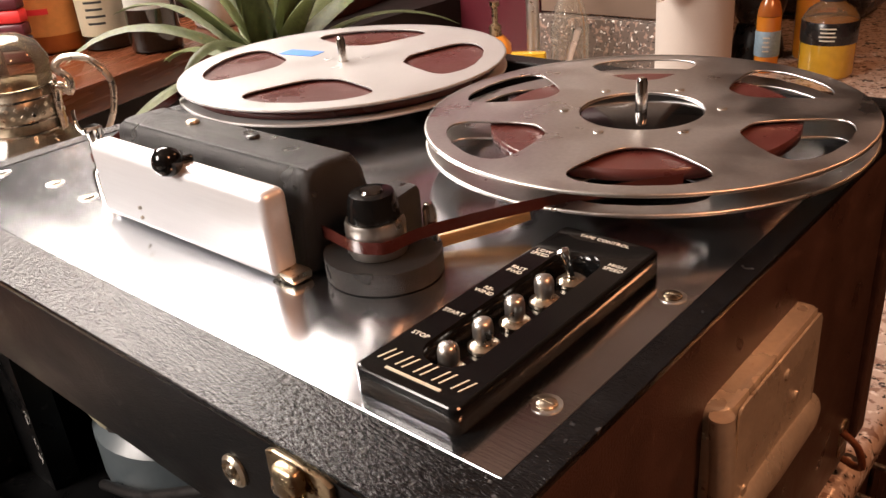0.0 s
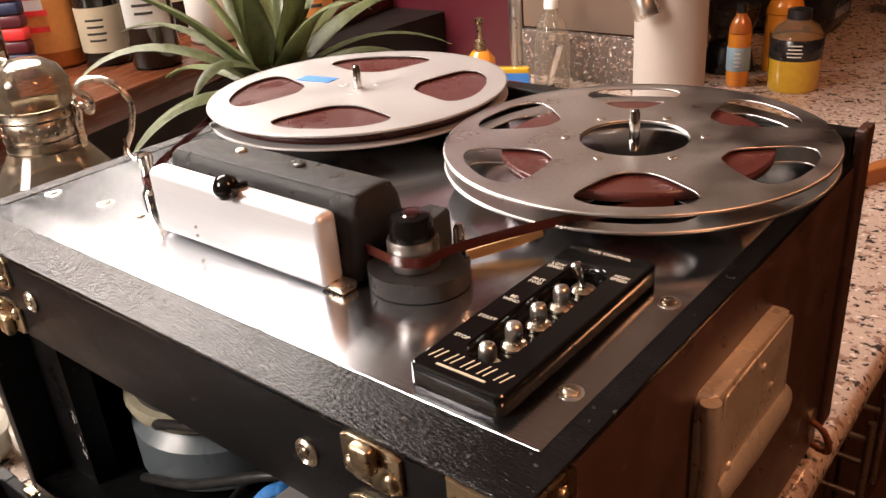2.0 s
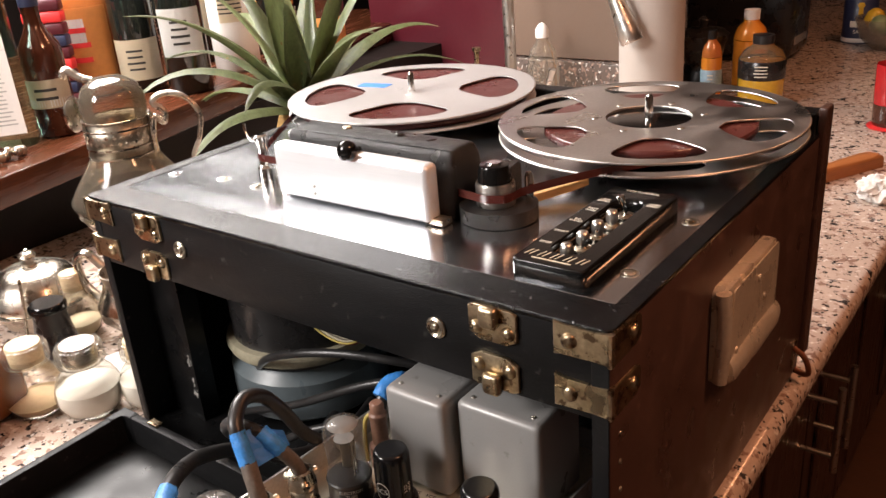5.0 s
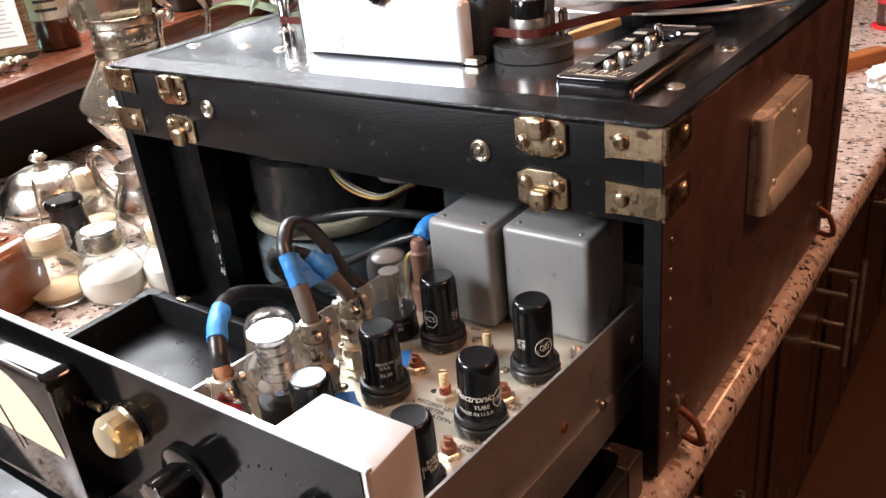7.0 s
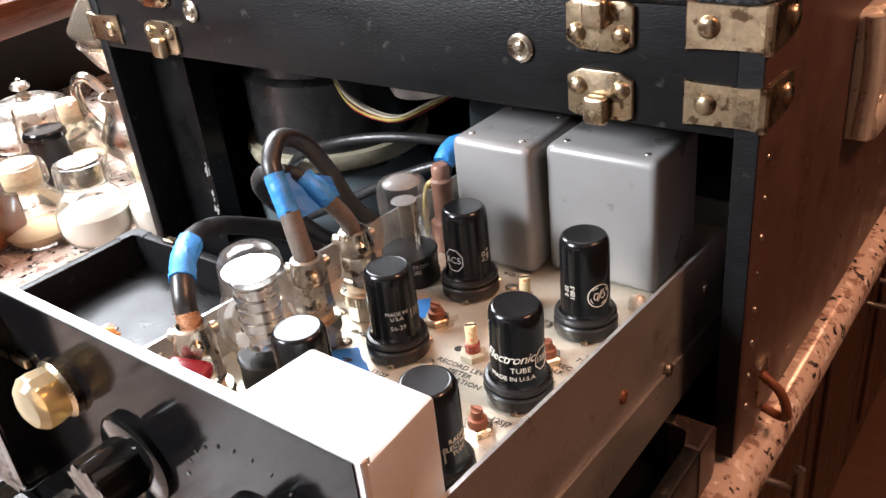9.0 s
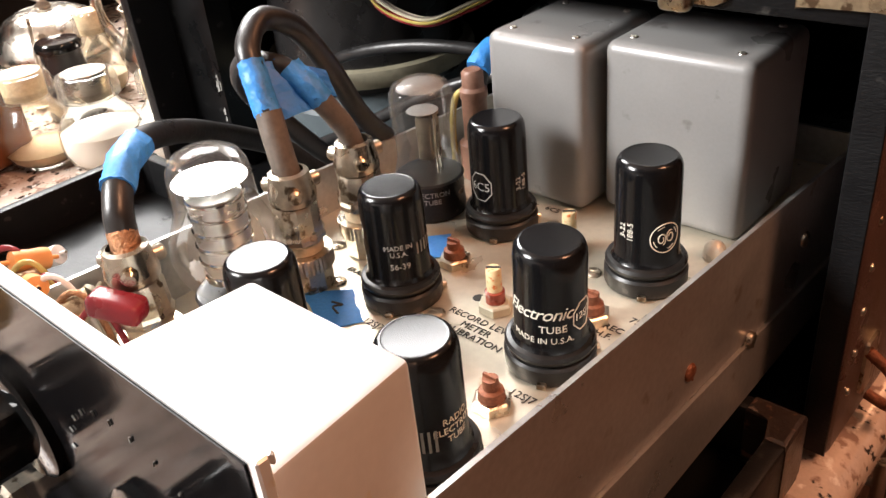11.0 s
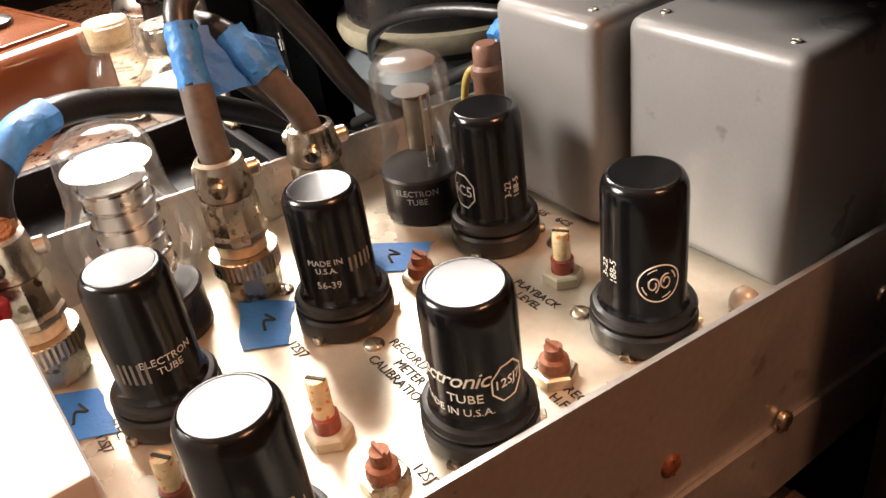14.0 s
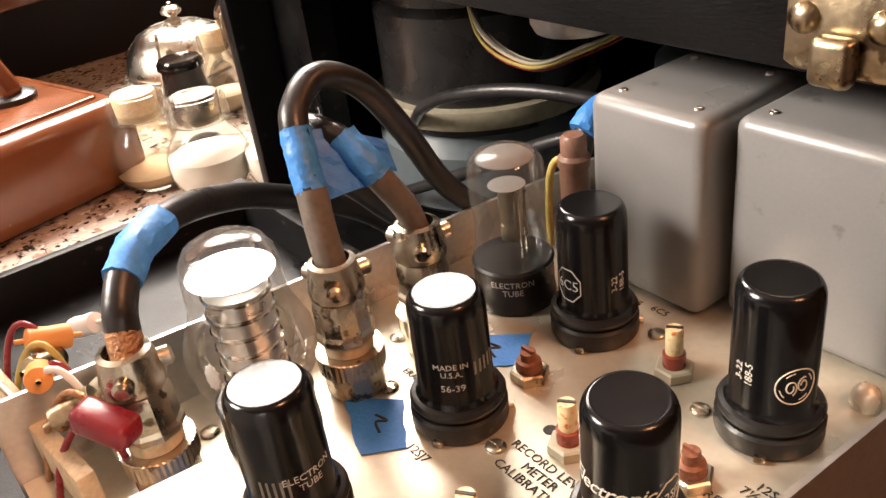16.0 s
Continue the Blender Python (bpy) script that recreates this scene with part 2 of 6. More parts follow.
M_CABLE_DUST = mat("dusty_brown_cable", (0.13, 0.105, 0.085), 0.5, 0, 0.3, 80, 0.2, 400)
M_BROWNPLUG = mat("brown_fibre", (0.24, 0.125, 0.085), 0.45, 0, 0.25, 80, 0.2, 400)
M_BRAID = mat("copper_braid", (0.45, 0.24, 0.13), 0.45, 0.8, 0.4, 300, 1.0, 900)
M_WHITE = mat("white_paper", (0.78, 0.76, 0.73), 0.7, 0, 0.04, 20, 0.1, 300)
M_LABEL = mat("cream_label", (0.66, 0.56, 0.40), 0.6, 0, 0.06, 30, 0.05, 300)
M_SILVER = mat("tarnished_silver", (0.50, 0.45, 0.385), 0.26, 1, 0.22, 40, 0.12, 200, dark=(0.20, 0.165, 0.13), spot=0.18)
M_CORK = mat("cork", (0.58, 0.46, 0.30), 0.7, 0, 0.25, 150, 0.3, 500)
M_SALT = mat("white_salt", (0.85, 0.84, 0.82), 0.8, 0, 0.05, 200, 0.3, 900)
M_SPICE = mat("tan_spice", (0.55, 0.40, 0.24), 0.8, 0, 0.15, 200, 0.4, 900)
M_BROWNCER = mat("glossy_brown_enamel", (0.15, 0.048, 0.019), 0.20, 0, 0.10, 12, 0.02, 60, coat=0.15)
M_LEAF = mat("blue_green_leaf", (0.145, 0.170, 0.075), 0.42, 0, 0.35, 60, 0.12, 200, (1, 1, 0.2), dark=(0.20, 0.13, 0.05), spot=0.12, each=0.35)
M_BLACKPL = mat("black_plastic", (0.014, 0.013, 0.013), 0.3, 0, 0.2, 40, 0.05, 300)
M_ORANGE = mat("orange_liqueur_glass", (0.50, 0.16, 0.04), 0.12, 0, 0.1, 20, 0.02, 100, coat=0.5)
M_ORANGELBL = mat("orange_label", (0.72, 0.30, 0.08), 0.5, 0, 0.1, 40, 0.02, 100)
M_RED = mat("red_print", (0.62, 0.03, 0.03), 0.4, 0, 0.1, 40, 0.02, 100)
M_YELLOW = mat("yellow_drink", (0.58, 0.34, 0.025), 0.12, 0, 0.12, 20, 0.02, 100, coat=0.6)
M_JUICE = mat("orange_juice", (0.75, 0.27, 0.03), 0.15, 0, 0.05, 20, 0.02, 100, coat=0.6)
M_WHISKY = mat("whisky_amber", (0.045, 0.012, 0.006), 0.07, 0, 0.15, 20, 0.01, 100, coat=0.4)
M_NAVY = mat("navy_print", (0.02, 0.025, 0.06), 0.4, 0, 0.1, 40, 0.02, 100)
M_MOTOR_RING = mat("cream_rubber_ring", (0.45, 0.41, 0.30), 0.5, 0, 0.2, 40, 0.1, 200)
# the cream above, darkened: the shadow inside the case is in its colour
M_RING_SHADED = mat("shaded_cream_rubber", (0.26, 0.235, 0.165), 0.5, 0, 0.25, 40, 0.1, 200)
M_SLATE = mat("blue_grey_enamel", (0.09, 0.11, 0.12), 0.35, 0, 0.1, 20, 0.05, 200)
G_TUBE = thin_glass("tube_glass", (0.97, 0.97, 0.96), 0.03, 1.45, 0.5, 0.04, (0.7, 0.7, 0.7))
G_JAR = thin_glass("jar_glass", (0.93, 0.91, 0.86), 0.03, 1.5, 0.6, 0.06, (0.7, 0.68, 0.62))
G_SHOULDER = thin_glass("clear_brown_plastic", (0.72, 0.56, 0.38), 0.06, 1.45, 0.7, 0.22, (0.42, 0.31, 0.20))
M_SPOON = mat("orange_brown_wood", (0.36, 0.13, 0.04), 0.4, 0, 0.25, 20, 0.1, 150, (0.4, 5, 5))
G_GREEN = thin_glass("green_gin_glass", (0.72, 0.86, 0.80))
G_DARK = mat("dark_bottle_glass", (0.010, 0.012, 0.010), 0.06, 0, 0.1, 20, 0, 50, spec=0.7, rvary=0.02)
G_AMBER = thin_glass("amber_jewel_glass", (0.92, 0.76, 0.42), 0.05, 1.5, 0.8, 0.32, (0.80, 0.70, 0.46))
M_GETTER = mat("silver_getter", (0.86, 0.85, 0.83), 0.30, 1, 0.08, 60, 0.02, 200)
M_WIRE_Y = mat("yellow_wire", (0.46, 0.36, 0.10), 0.4, 0, 0.2, 80, 0.05, 300)
G_SILVERED = thin_glass("silvered_glass", (0.75, 0.75, 0.74), 0.08, 1.7, 1.0, 0.35, (0.62, 0.62, 0.61))
M_WIRE_R = mat("red_wire", (0.22, 0.014, 0.024), 0.3, 0, 0.2, 80, 0.05, 300)


# ---- shapes ----
def part(name, bm, material, parent=None, label="", smooth=None):
    """Links a bmesh as one mesh object under a thing or a part. smooth: angle in degrees under which edges are shaded round."""
    me = bpy.data.meshes.new(name)
    bmesh.ops.recalc_face_normals(bm, faces=bm.faces)
    if smooth:
        for f in bm.faces:
            f.smooth = True
        for e in bm.edges:
            e.smooth = len(e.link_faces) == 2 and e.calc_face_angle(0) < radians(smooth)
    bm.to_mesh(me)
    bm.free()
    me.materials.append(material)
    ob = new(name, me)
    ob.parent = parent
    if label:
        ob["label"] = label
    return ob


def thing(name, at, label, category, group="", kind="", rz=0):
    ob = new(name)
    ob.empty_display_size = 0.01
    ob.matrix_basis = pose(*at, 0, 0, rz)
    return tagged(ob, label, category, group, kind)


def box(x0, x1, y0, y1, z0, z1, bevel=0.0, seg=2, bm=None):
    bm = bm or bmesh.new()
    r = bmesh.ops.create_cube(bm, size=1, matrix=Matrix.Translation(((x0 + x1) / 2, (y0 + y1) / 2, (z0 + z1) / 2)) @ Matrix.Diagonal((x1 - x0, y1 - y0, z1 - z0, 1)))
    if bevel:
        es = {e for v in r["verts"] for e in v.link_edges}
        bmesh.ops.bevel(bm, geom=list(es), offset=bevel, segments=seg, profile=0.5, affect="EDGES")
    return bm


def lathe(profile, n=32, at=(0, 0, 0), bm=None, turn=None):
    """A solid of revolution round z from (radius, height) pairs; radius 0 closes an end."""
    bm = bm or bmesh.new()
    rings = []
    m = Matrix.Translation(at) @ (turn or Matrix.Identity(4))
    for r, z in profile:
        if r <= 1e-6:
            rings.append([bm.verts.new(m @ Vector((0, 0, z)))])
        else:
            rings.append([bm.verts.new(m @ Vector((r * math.cos(2 * math.pi * i / n), r * math.sin(2 * math.pi * i / n), z))) for i in range(n)])
    for a, b in zip(rings, rings[1:]):
        for i in range(n):
            j = (i + 1) % n
            f = [a[i % len(a)], a[j % len(a)], b[j % len(b)], b[i % len(b)]]
            f = [v for k, v in enumerate(f) if v not in f[:k]]
            if len(f) > 2:
                bm.faces.new(f)
    return bm


def smooth_path(points, per=8):
    """A Catmull-Rom curve through the points."""
    p = [Vector(q) for q in points]
    p = [2 * p[0] - p[1]] + p + [2 * p[-1] - p[-2]]
    out = []
    for i in range(1, len(p) - 2):
        a, b, c, d = p[i - 1:i + 3]
        for k in range(per):
            t = k / per
            out.append(0.5 * (2 * b + (c - a) * t + (2 * a - 5 * b + 4 * c - d) * t * t + (3 * b - a - 3 * c + d) * t ** 3))
    return out + [p[-2]]


def tube(points, r, n=10, per=8, bm=None, taper=None):
    bm = bm or bmesh.new()
    path = smooth_path(points, per) if per else [Vector(q) for q in points]
    up, rings = Vector((0.3, 0.2, 0.93)), []
    for i, q in enumerate(path):
        d = (path[min(i + 1, len(path) - 1)] - path[max(i - 1, 0)]).normalized()
        s = d.cross(up)
        s = s.normalized() if s.length > 1e-4 else d.orthogonal().normalized()
        u = s.cross(d)
        up = u
        rr = r * (taper(i / (len(path) - 1)) if taper else 1)
        rings.append([bm.verts.new(q + rr * (s * math.cos(2 * math.pi * k / n) + u * math.sin(2 * math.pi * k / n))) for k in range(n)])
    for a, b in zip(rings, rings[1:]):
        for k in range(n):
            bm.faces.new((a[k], a[(k + 1) % n], b[(k + 1) % n], b[k]))
    bm.faces.new(rings[0]), bm.faces.new(rings[-1])
    return bm


def prism(outline, z0, z1, bm=None, m=None, bevel=0.0, seg=2):
    """An outline in x, y drawn out from z0 to z1."""
    bm = bm or bmesh.new()
    m = m or Matrix.Identity(4)
    lo = [bm.verts.new(m @ Vector((x, y, z0))) for x, y in outline]
    hi = [bm.verts.new(m @ Vector((x, y, z1))) for x, y in outline]
    n = len(lo)
    sides = [bm.faces.new((lo[i], lo[(i + 1) % n], hi[(i + 1) % n], hi[i])) for i in range(n)]
    bm.faces.new(lo[::-1])
    top = bm.faces.new(hi)
    if bevel:
        bmesh.ops.bevel(bm, geom=list(top.edges), offset=bevel, segments=seg, profile=0.5, affect="EDGES")
    return bm


def rounded(x0, x1, y0, y1, r, n=5):
    pts = []
    for cx, cy, a in ((x1 - r, y1 - r, 0), (x0 + r, y1 - r, 90), (x0 + r, y0 + r, 180), (x1 - r, y0 + r, 270)):
        for i in range(n + 1):
            t = radians(a + 90 * i / n)
            pts.append((cx + r * math.cos(t), cy + r * math.sin(t)))
    return pts


def plate_with_holes(outer, holes, z0, z1):
    """A flat plate with openings that go through it."""
    cu = bpy.data.curves.new("outline", "CURVE")
    cu.dimensions, cu.fill_mode, cu.extrude = "2D", "BOTH", (z1 - z0) / 2
    for loop in [outer] + holes:
        s = cu.splines.new("POLY")
        s.points.add(len(loop) - 1)
        for q, (x, y) in zip(s.points, loop):
            q.co = (x, y, 0, 1)
        s.use_cyclic_u = True
    ob = bpy.data.objects.new("outline", cu)
    me = bpy.data.meshes.new_from_object(ob)
    bpy.data.objects.remove(ob), bpy.data.curves.remove(cu)
    bm = bmesh.new()
    bm.from_mesh(me)
    bpy.data.meshes.remove(me)
    bmesh.ops.translate(bm, verts=bm.verts, vec=(0, 0, (z0 + z1) / 2))
    bmesh.ops.remove_doubles(bm, verts=bm.verts, dist=1e-6)
    return bm


def circle(r, n=64, cx=0, cy=0):
    return [(cx + r * math.cos(2 * math.pi * i / n), cy + r * math.sin(2 * math.pi * i / n)) for i in range(n)]


def words(text, size, wrap=0.0, deep=0.0002, space=1.0, slant=0.0):
    """Lettering in the x, y plane, centred, or bent round a cylinder of radius wrap with its axis along y."""
    cu = bpy.data.curves.new("lettering", "FONT")
    cu.body, cu.size, cu.align_x, cu.align_y, cu.extrude, cu.resolution_u, cu.space_character = text, size, "CENTER", "CENTER", deep, 2, space
    cu.shear = slant
    ob = bpy.data.objects.new("lettering", cu)
    me = bpy.data.meshes.new_from_object(ob)
    bpy.data.objects.remove(ob), bpy.data.curves.remove(cu)
    bm = bmesh.new()
    bm.from_mesh(me)
    bpy.data.meshes.remove(me)
    if wrap:
        for v in bm.verts:
            a, r = v.co.x / wrap, wrap + v.co.z
            v.co = (r * math.sin(a), v.co.y, r * math.cos(a))
    return bm


def bars(rows, width, height, wrap=0.0, seed=1):
    """Plain bars where writing stands: rows of them, of uneven lengths."""
    rnd = random.Random(seed)
    bm = bmesh.new()
    for k in range(rows):
        y = height * (0.5 - (k + 0.5) / rows)
        w = width * rnd.uniform(0.6, 1)
        box(-w / 2, w / 2, y - height / rows * (0.4 if rows == 1 else 0.17), y + height / rows * (0.4 if rows == 1 else 0.17), -0.0001, 0.0002, bm=bm)
    if wrap:
        bmesh.ops.subdivide_edges(bm, edges=[e for e in bm.edges if abs(e.verts[0].co.x - e.verts[1].co.x) > 0.001], cuts=8)
        for v in bm.verts:
            a, r = v.co.x / wrap, wrap + v.co.z
            v.co = (r * math.sin(a), v.co.y, r * math.cos(a))
    return bm


def moved(bm, m):
    bmesh.ops.transform(bm, matrix=m, verts=bm.verts)
    return bm


def screw(parent, at, r=0.004, material=None, turn=None, name="screw", slot=True, h=0.0015):
    m = Matrix.Translation(at) @ (turn or Matrix.Identity(4))
    bm = lathe([(0, -0.001), (r, -0.001), (r, h * 0.4), (r * 0.8, h * 0.85), (r * 0.3, h), (0, h)], 14)
    if slot:
        box(-r * 0.85, r * 0.85, -r * 0.1, r * 0.1, h * 0.7, h * 1.06, bm=bm)
    return part(name, moved(bm, m), material or M_STEEL, parent, smooth=50)


TO_FRONT = Matrix.Rotation(radians(90), 4, "X")       # z of a part looks to -y
TO_RIGHT = Matrix.Rotation(radians(90), 4, "Y")       # z of a part looks to +x

# ---- the room ----
def slab(name, x0, x1, y0, y1, z0, z1, material, bevel=0.0, label="", category="wall", seg=2):
    return tagged(part(name, box(x0, x1, y0, y1, z0, z1, bevel, seg), material, smooth=40 if bevel else None), label or name.replace("_", " "), category, kind="structure")


slab("floor", -3.0, 2.4, -2.6, 3.4, -0.05, 0.0, M_FLOOR, label="dark stained wooden kitchen floor", category="floor")
slab("ceiling", -3.0, 2.4, -2.6, 3.4, 2.45, 2.5, M_CEIL, label="plain painted kitchen ceiling", category="ceiling")
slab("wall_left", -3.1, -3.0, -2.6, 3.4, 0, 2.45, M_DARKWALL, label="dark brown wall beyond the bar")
slab("wall_right", 2.4, 2.5, -2.6, 3.4, 0, 2.45, M_WALL, label="tan painted kitchen wall")
slab("wall_front", -3.0, 2.4, -2.7, -2.6, 0, 2.45, M_WALL, label="tan painted wall behind the walk")
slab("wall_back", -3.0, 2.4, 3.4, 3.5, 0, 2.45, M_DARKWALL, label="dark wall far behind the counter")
slab("wall_sink", -0.905, -0.55, 1.33, 1.42, 1.005, 2.45, M_WALL, label="tan tiled wall behind the sink")
slab("backsplash", -0.905, -0.56, 1.30, 1.33, 0.91, 1.003, M_SPLASH, 0.004, "low dark speckled granite backsplash behind the sink", "backsplash")
slab("countertop", -1.12, 0.0125, -1.2, 3.2, 0.878, 0.91, M_GRANITE, 0.012, "polished speckled granite kitchen countertop", "countertop", 5)
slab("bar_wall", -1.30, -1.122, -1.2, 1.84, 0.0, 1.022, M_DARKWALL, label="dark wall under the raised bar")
bar = slab("bar_top", -0.62, 0.24, -1.6, 1.25, -0.045, 0.0, M_BARWOOD, 0.006, "worn red-brown stained wooden bar top", "bar top")
bar.matrix_basis = pose(-1.276, 0.304, 1.067, 0, 0, 13.6)
slab("maroon_panel", -1.35, -0.91, 1.33, 1.38, 0.91, 2.45, M_MAROON, 0.005, "deep maroon painted panel beside the sink", "panel")

# cabinets under the counter
for k in range(4):
    y = -0.635 + 0.62 * k
    cab = thing("base_cabinet", (0, y, 0.0), "dark cherry wooden base cabinet under the granite counter", "cabinet", "base cabinets")
    part("carcass", box(-0.65, -0.111, 0, 0.615, 0.1, 0.868), M_CABWOOD, cab)
    part("kick", box(-0.6, -0.16, 0, 0.615, 0, 0.098), M_BLACKPL, cab)
    for s in (0, 1):
        d = part("door", box(-0.110, -0.090, 0.004 + 0.306 * s, 0.303 + 0.306 * s, 0.12, 0.85, 0.003), M_CABWOOD, cab)
        part("door_panel", box(-0.090, -0.085, 0.06 + 0.306 * s, 0.247 + 0.306 * s, 0.18, 0.79, 0.004), M_CABWOOD, d)
        yh = 0.268 if s == 0 else 0.344
        hb = tube([(-0.036, yh, 0.463), (-0.036, yh, 0.622)], 0.006, 12, 0)
        for z in (0.492, 0.593):
            tube([(-0.088, yh, z), (-0.036, yh, z)], 0.0045, 10, 0, bm=hb)
        part("handle", hb, M_STEEL, d, "brushed steel bar handle", smooth=40)

# ---- the tape recorder ----
DECK = 1.163
rec = thing("tape_recorder", (0, 0, 0.914), "portable reel tape recorder in a worn black leatherette case", "tape recorder")
Z = lambda z: z - 0.914
W0, DEPTH = -0.512, 0.415
part("bottom_panel", box(W0 + 0.012, -0.012, 0.0, DEPTH - 0.012, Z(0.914), Z(0.926)), M_BLACK_IN, rec)
part("side_panel", box(-0.012, 0.0, 0.0, DEPTH, Z(0.916), Z(1.161), 0.003), M_CASE_SIDE, rec, "scuffed brown-black leatherette side", smooth=40)
part("side_panel", box(W0, W0 + 0.012, 0.0, DEPTH, Z(0.916), Z(1.161), 0.003), M_CASE, rec, smooth=40)
part("front_edge", box(-0.0118, -0.0006, -0.0012, -0.0002, Z(0.917), Z(1.159), 0.0004, 1), M_CASE, rec, "black lacquered front edge", smooth=40)
part("back_panel", box(W0 + 0.012, -0.012, DEPTH - 0.012, DEPTH - 0.001, Z(0.926), Z(1.160)), M_CASE, rec)
part("front_rail", box(W0 + 0.012, -0.012, 0.0005, 0.013, Z(1.101), Z(1.1595), 0.0015), M_CASE, rec, "black grained front rail of the case", smooth=40)
part("case_lining", box(W0 + 0.012, W0 + 0.06, 0.03, 0.05, Z(0.926), Z(1.10)), M_BLACK_IN, rec)
rim = plate_with_holes(rounded(W0, 0, 0, DEPTH, 0.006), [rounded(W0 + 0.014, -0.0120, 0.0305, DEPTH - 0.014, 0.002)], Z(1.1595), Z(1.1635))
part("rim_moulding", rim, M_RIM, rec, "worn black leatherette rim round the deck")
part("deck_plate", box(W0 + 0.0145, -0.0125, 0.0310, DEPTH - 0.0145, Z(1.1575), Z(DECK), 0.0006, 1), M_ALU, rec, "brushed aluminium deck plate")
for x, y in ((-0.0235, 0.0725), (-0.022, 0.167), (-0.486, 0.077), (-0.428, 0.087), (-0.382, 0.086), (-0.022, 0.30), (-0.49, 0.30)):
    screw(rec, (x, y, Z(DECK) + 0.0004), 0.0042, M_NICKEL if x > -0.43 else M_ALU)
    part("washer", plate_with_holes(circle(0.0062, 20, x, y), [circle(0.0043, 20, x, y)], Z(DECK) - 0.0004, Z(DECK) + 0.0005), M_STEEL, rec)
# back hinge strip
part("back_strip", box(-0.004, 0.004, DEPTH + 0.001, DEPTH + 0.022, Z(0.93), Z(1.185), 0.002), M_CASE_SIDE, rec)
part("back_cover", box(W0, -0.0045, DEPTH + 0.001, DEPTH + 0.022, Z(0.93), Z(1.18), 0.002), M_CASE, rec)

# pale scuffs down the inner edge of the case's far side
rnd = random.Random(21)
for k in range(14):
    z = 0.955 + 0.055 * rnd.random() ** 1.6
    w, h = rnd.uniform(0.0010, 0.0036), rnd.uniform(0.002, 0.008)
    y = 0.0295 + rnd.uniform(-0.0006, 0.0006)
    x = W0 + 0.0585 + rnd.uniform(-0.006, 0.0005)
    part("paint_scuff", prism([(x - w / 2, -h / 2), (x + w / 3, -h * 0.4), (x + w / 2, h * 0.3), (x, h / 2)], 0, 0.0003, m=Matrix.Translation((0, y, Z(z))) @ TO_FRONT), M_SCUFF, rec)

# nails along the front edge of the side
for k in range(8):
    z = 1.0896 - 0.0207 * k
    screw(rec, (0.0002, 0.0120, Z(z)), 0.0018, M_NICKEL, TO_RIGHT, "nail", slot=False, h=0.001)

# metal corner brackets wrapped round the front edge
def bracket(x_edge, sign, z):
    o = bmesh.new()
    pts = [(sign * 0.036, 0.011), (sign * 0.036, -0.011), (sign * 0.030, -0.0098), (sign * 0.010, -0.0092), (0, -0.0105), (0, 0.0105), (sign * 0.010, 0.0092), (sign * 0.030, 0.0098)]
    prism(pts, -0.0005, 0.0018, bm=o, m=Matrix.Translation((x_edge, 0, Z(z))) @ TO_FRONT, bevel=0.0006, seg=1)
    prism([(0.001, -0.0105), (0.030, -0.0098), (0.036, -0.007), (0.036, 0.007), (0.030, 0.0098), (0.001, 0.0105)], -0.0005, 0.0018, bm=o,
          m=Matrix.Translation((x_edge, 0, Z(z))) @ (Matrix(((0, 0, -sign, 0), (1, 0, 0, 0), (0, 1, 0, 0), (0, 0, 0, 1)))), bevel=0.0006, seg=1)
    tube([(x_edge - sign * 0.0003, -0.0006, Z(z) - 0.0105), (x_edge - sign * 0.0003, -0.0006, Z(z) + 0.0105)], 0.0022, 8, 0, bm=o)
    ob = part("corner_bracket", o, M_BRASS, rec, "tarnished brass-plated steel corner bracket", smooth=35)
    for x in (0.0255,):
        part("rivet", moved(lathe([(0.0052, 0), (0.0048, 0.0014), (0.003, 0.0026), (0, 0.003)], 16), Matrix.Translation((x_edge + sign * x, -0.0018, Z(z))) @ TO_FRONT), M_BRASS, ob, smooth=60)
        part("rivet", moved(lathe([(0.0052, 0), (0.0048, 0.0014), (0.003, 0.0026), (0, 0.003)], 16), Matrix.Translation((x_edge - sign * 0.0018, x, Z(z))) @ Matrix.Rotation(radians(-90 * sign), 4, "Y")), M_BRASS, ob, smooth=60)


for xe, sg in ((0.0, -1), (W0, 1)):
    for z in (1.1515, 1.1165):
        bracket(xe, sg, z)

# catches on the front rail
def catch(x, z, flip):
    s = -1 if flip else 1
    pts = [(-0.0175, -0.009), (-0.010, -0.013), (0.010, -0.013), (0.0175, -0.009), (0.0175, 0.009), (0.013, 0.011), (-0.013, 0.011), (-0.0175, 0.009)]
    pts = [(a, b * s) for a, b in pts][::s]
    m = Matrix.Translation((x, 0, Z(z))) @ TO_FRONT
    ob = part("catch", prism(pts, -0.0002, 0.0022, m=m, bevel=0.0008), M_BRASS, rec, "aged brass catch plate", smooth=40)
    for a in (-0.0115, 0.0115):
        part("rivet", moved(lathe([(0.0048, 0), (0.0044, 0.0014), (0.002, 0.0028), (0, 0.003)], 14), m @ Matrix.Translation((a, -0.0045 * s, 0.0022))), M_BRASS, ob, smooth=60)
    part("loop", moved(box(-0.0065, 0.0065, -0.004, 0.0105, 0.0, 0.007, 0.0028, 3), m @ Matrix.Translation((0, 0.0025 * s, 0.002)) @ Matrix.Diagonal((1, s, 1, 1))), M_BRASS, ob, smooth=50)


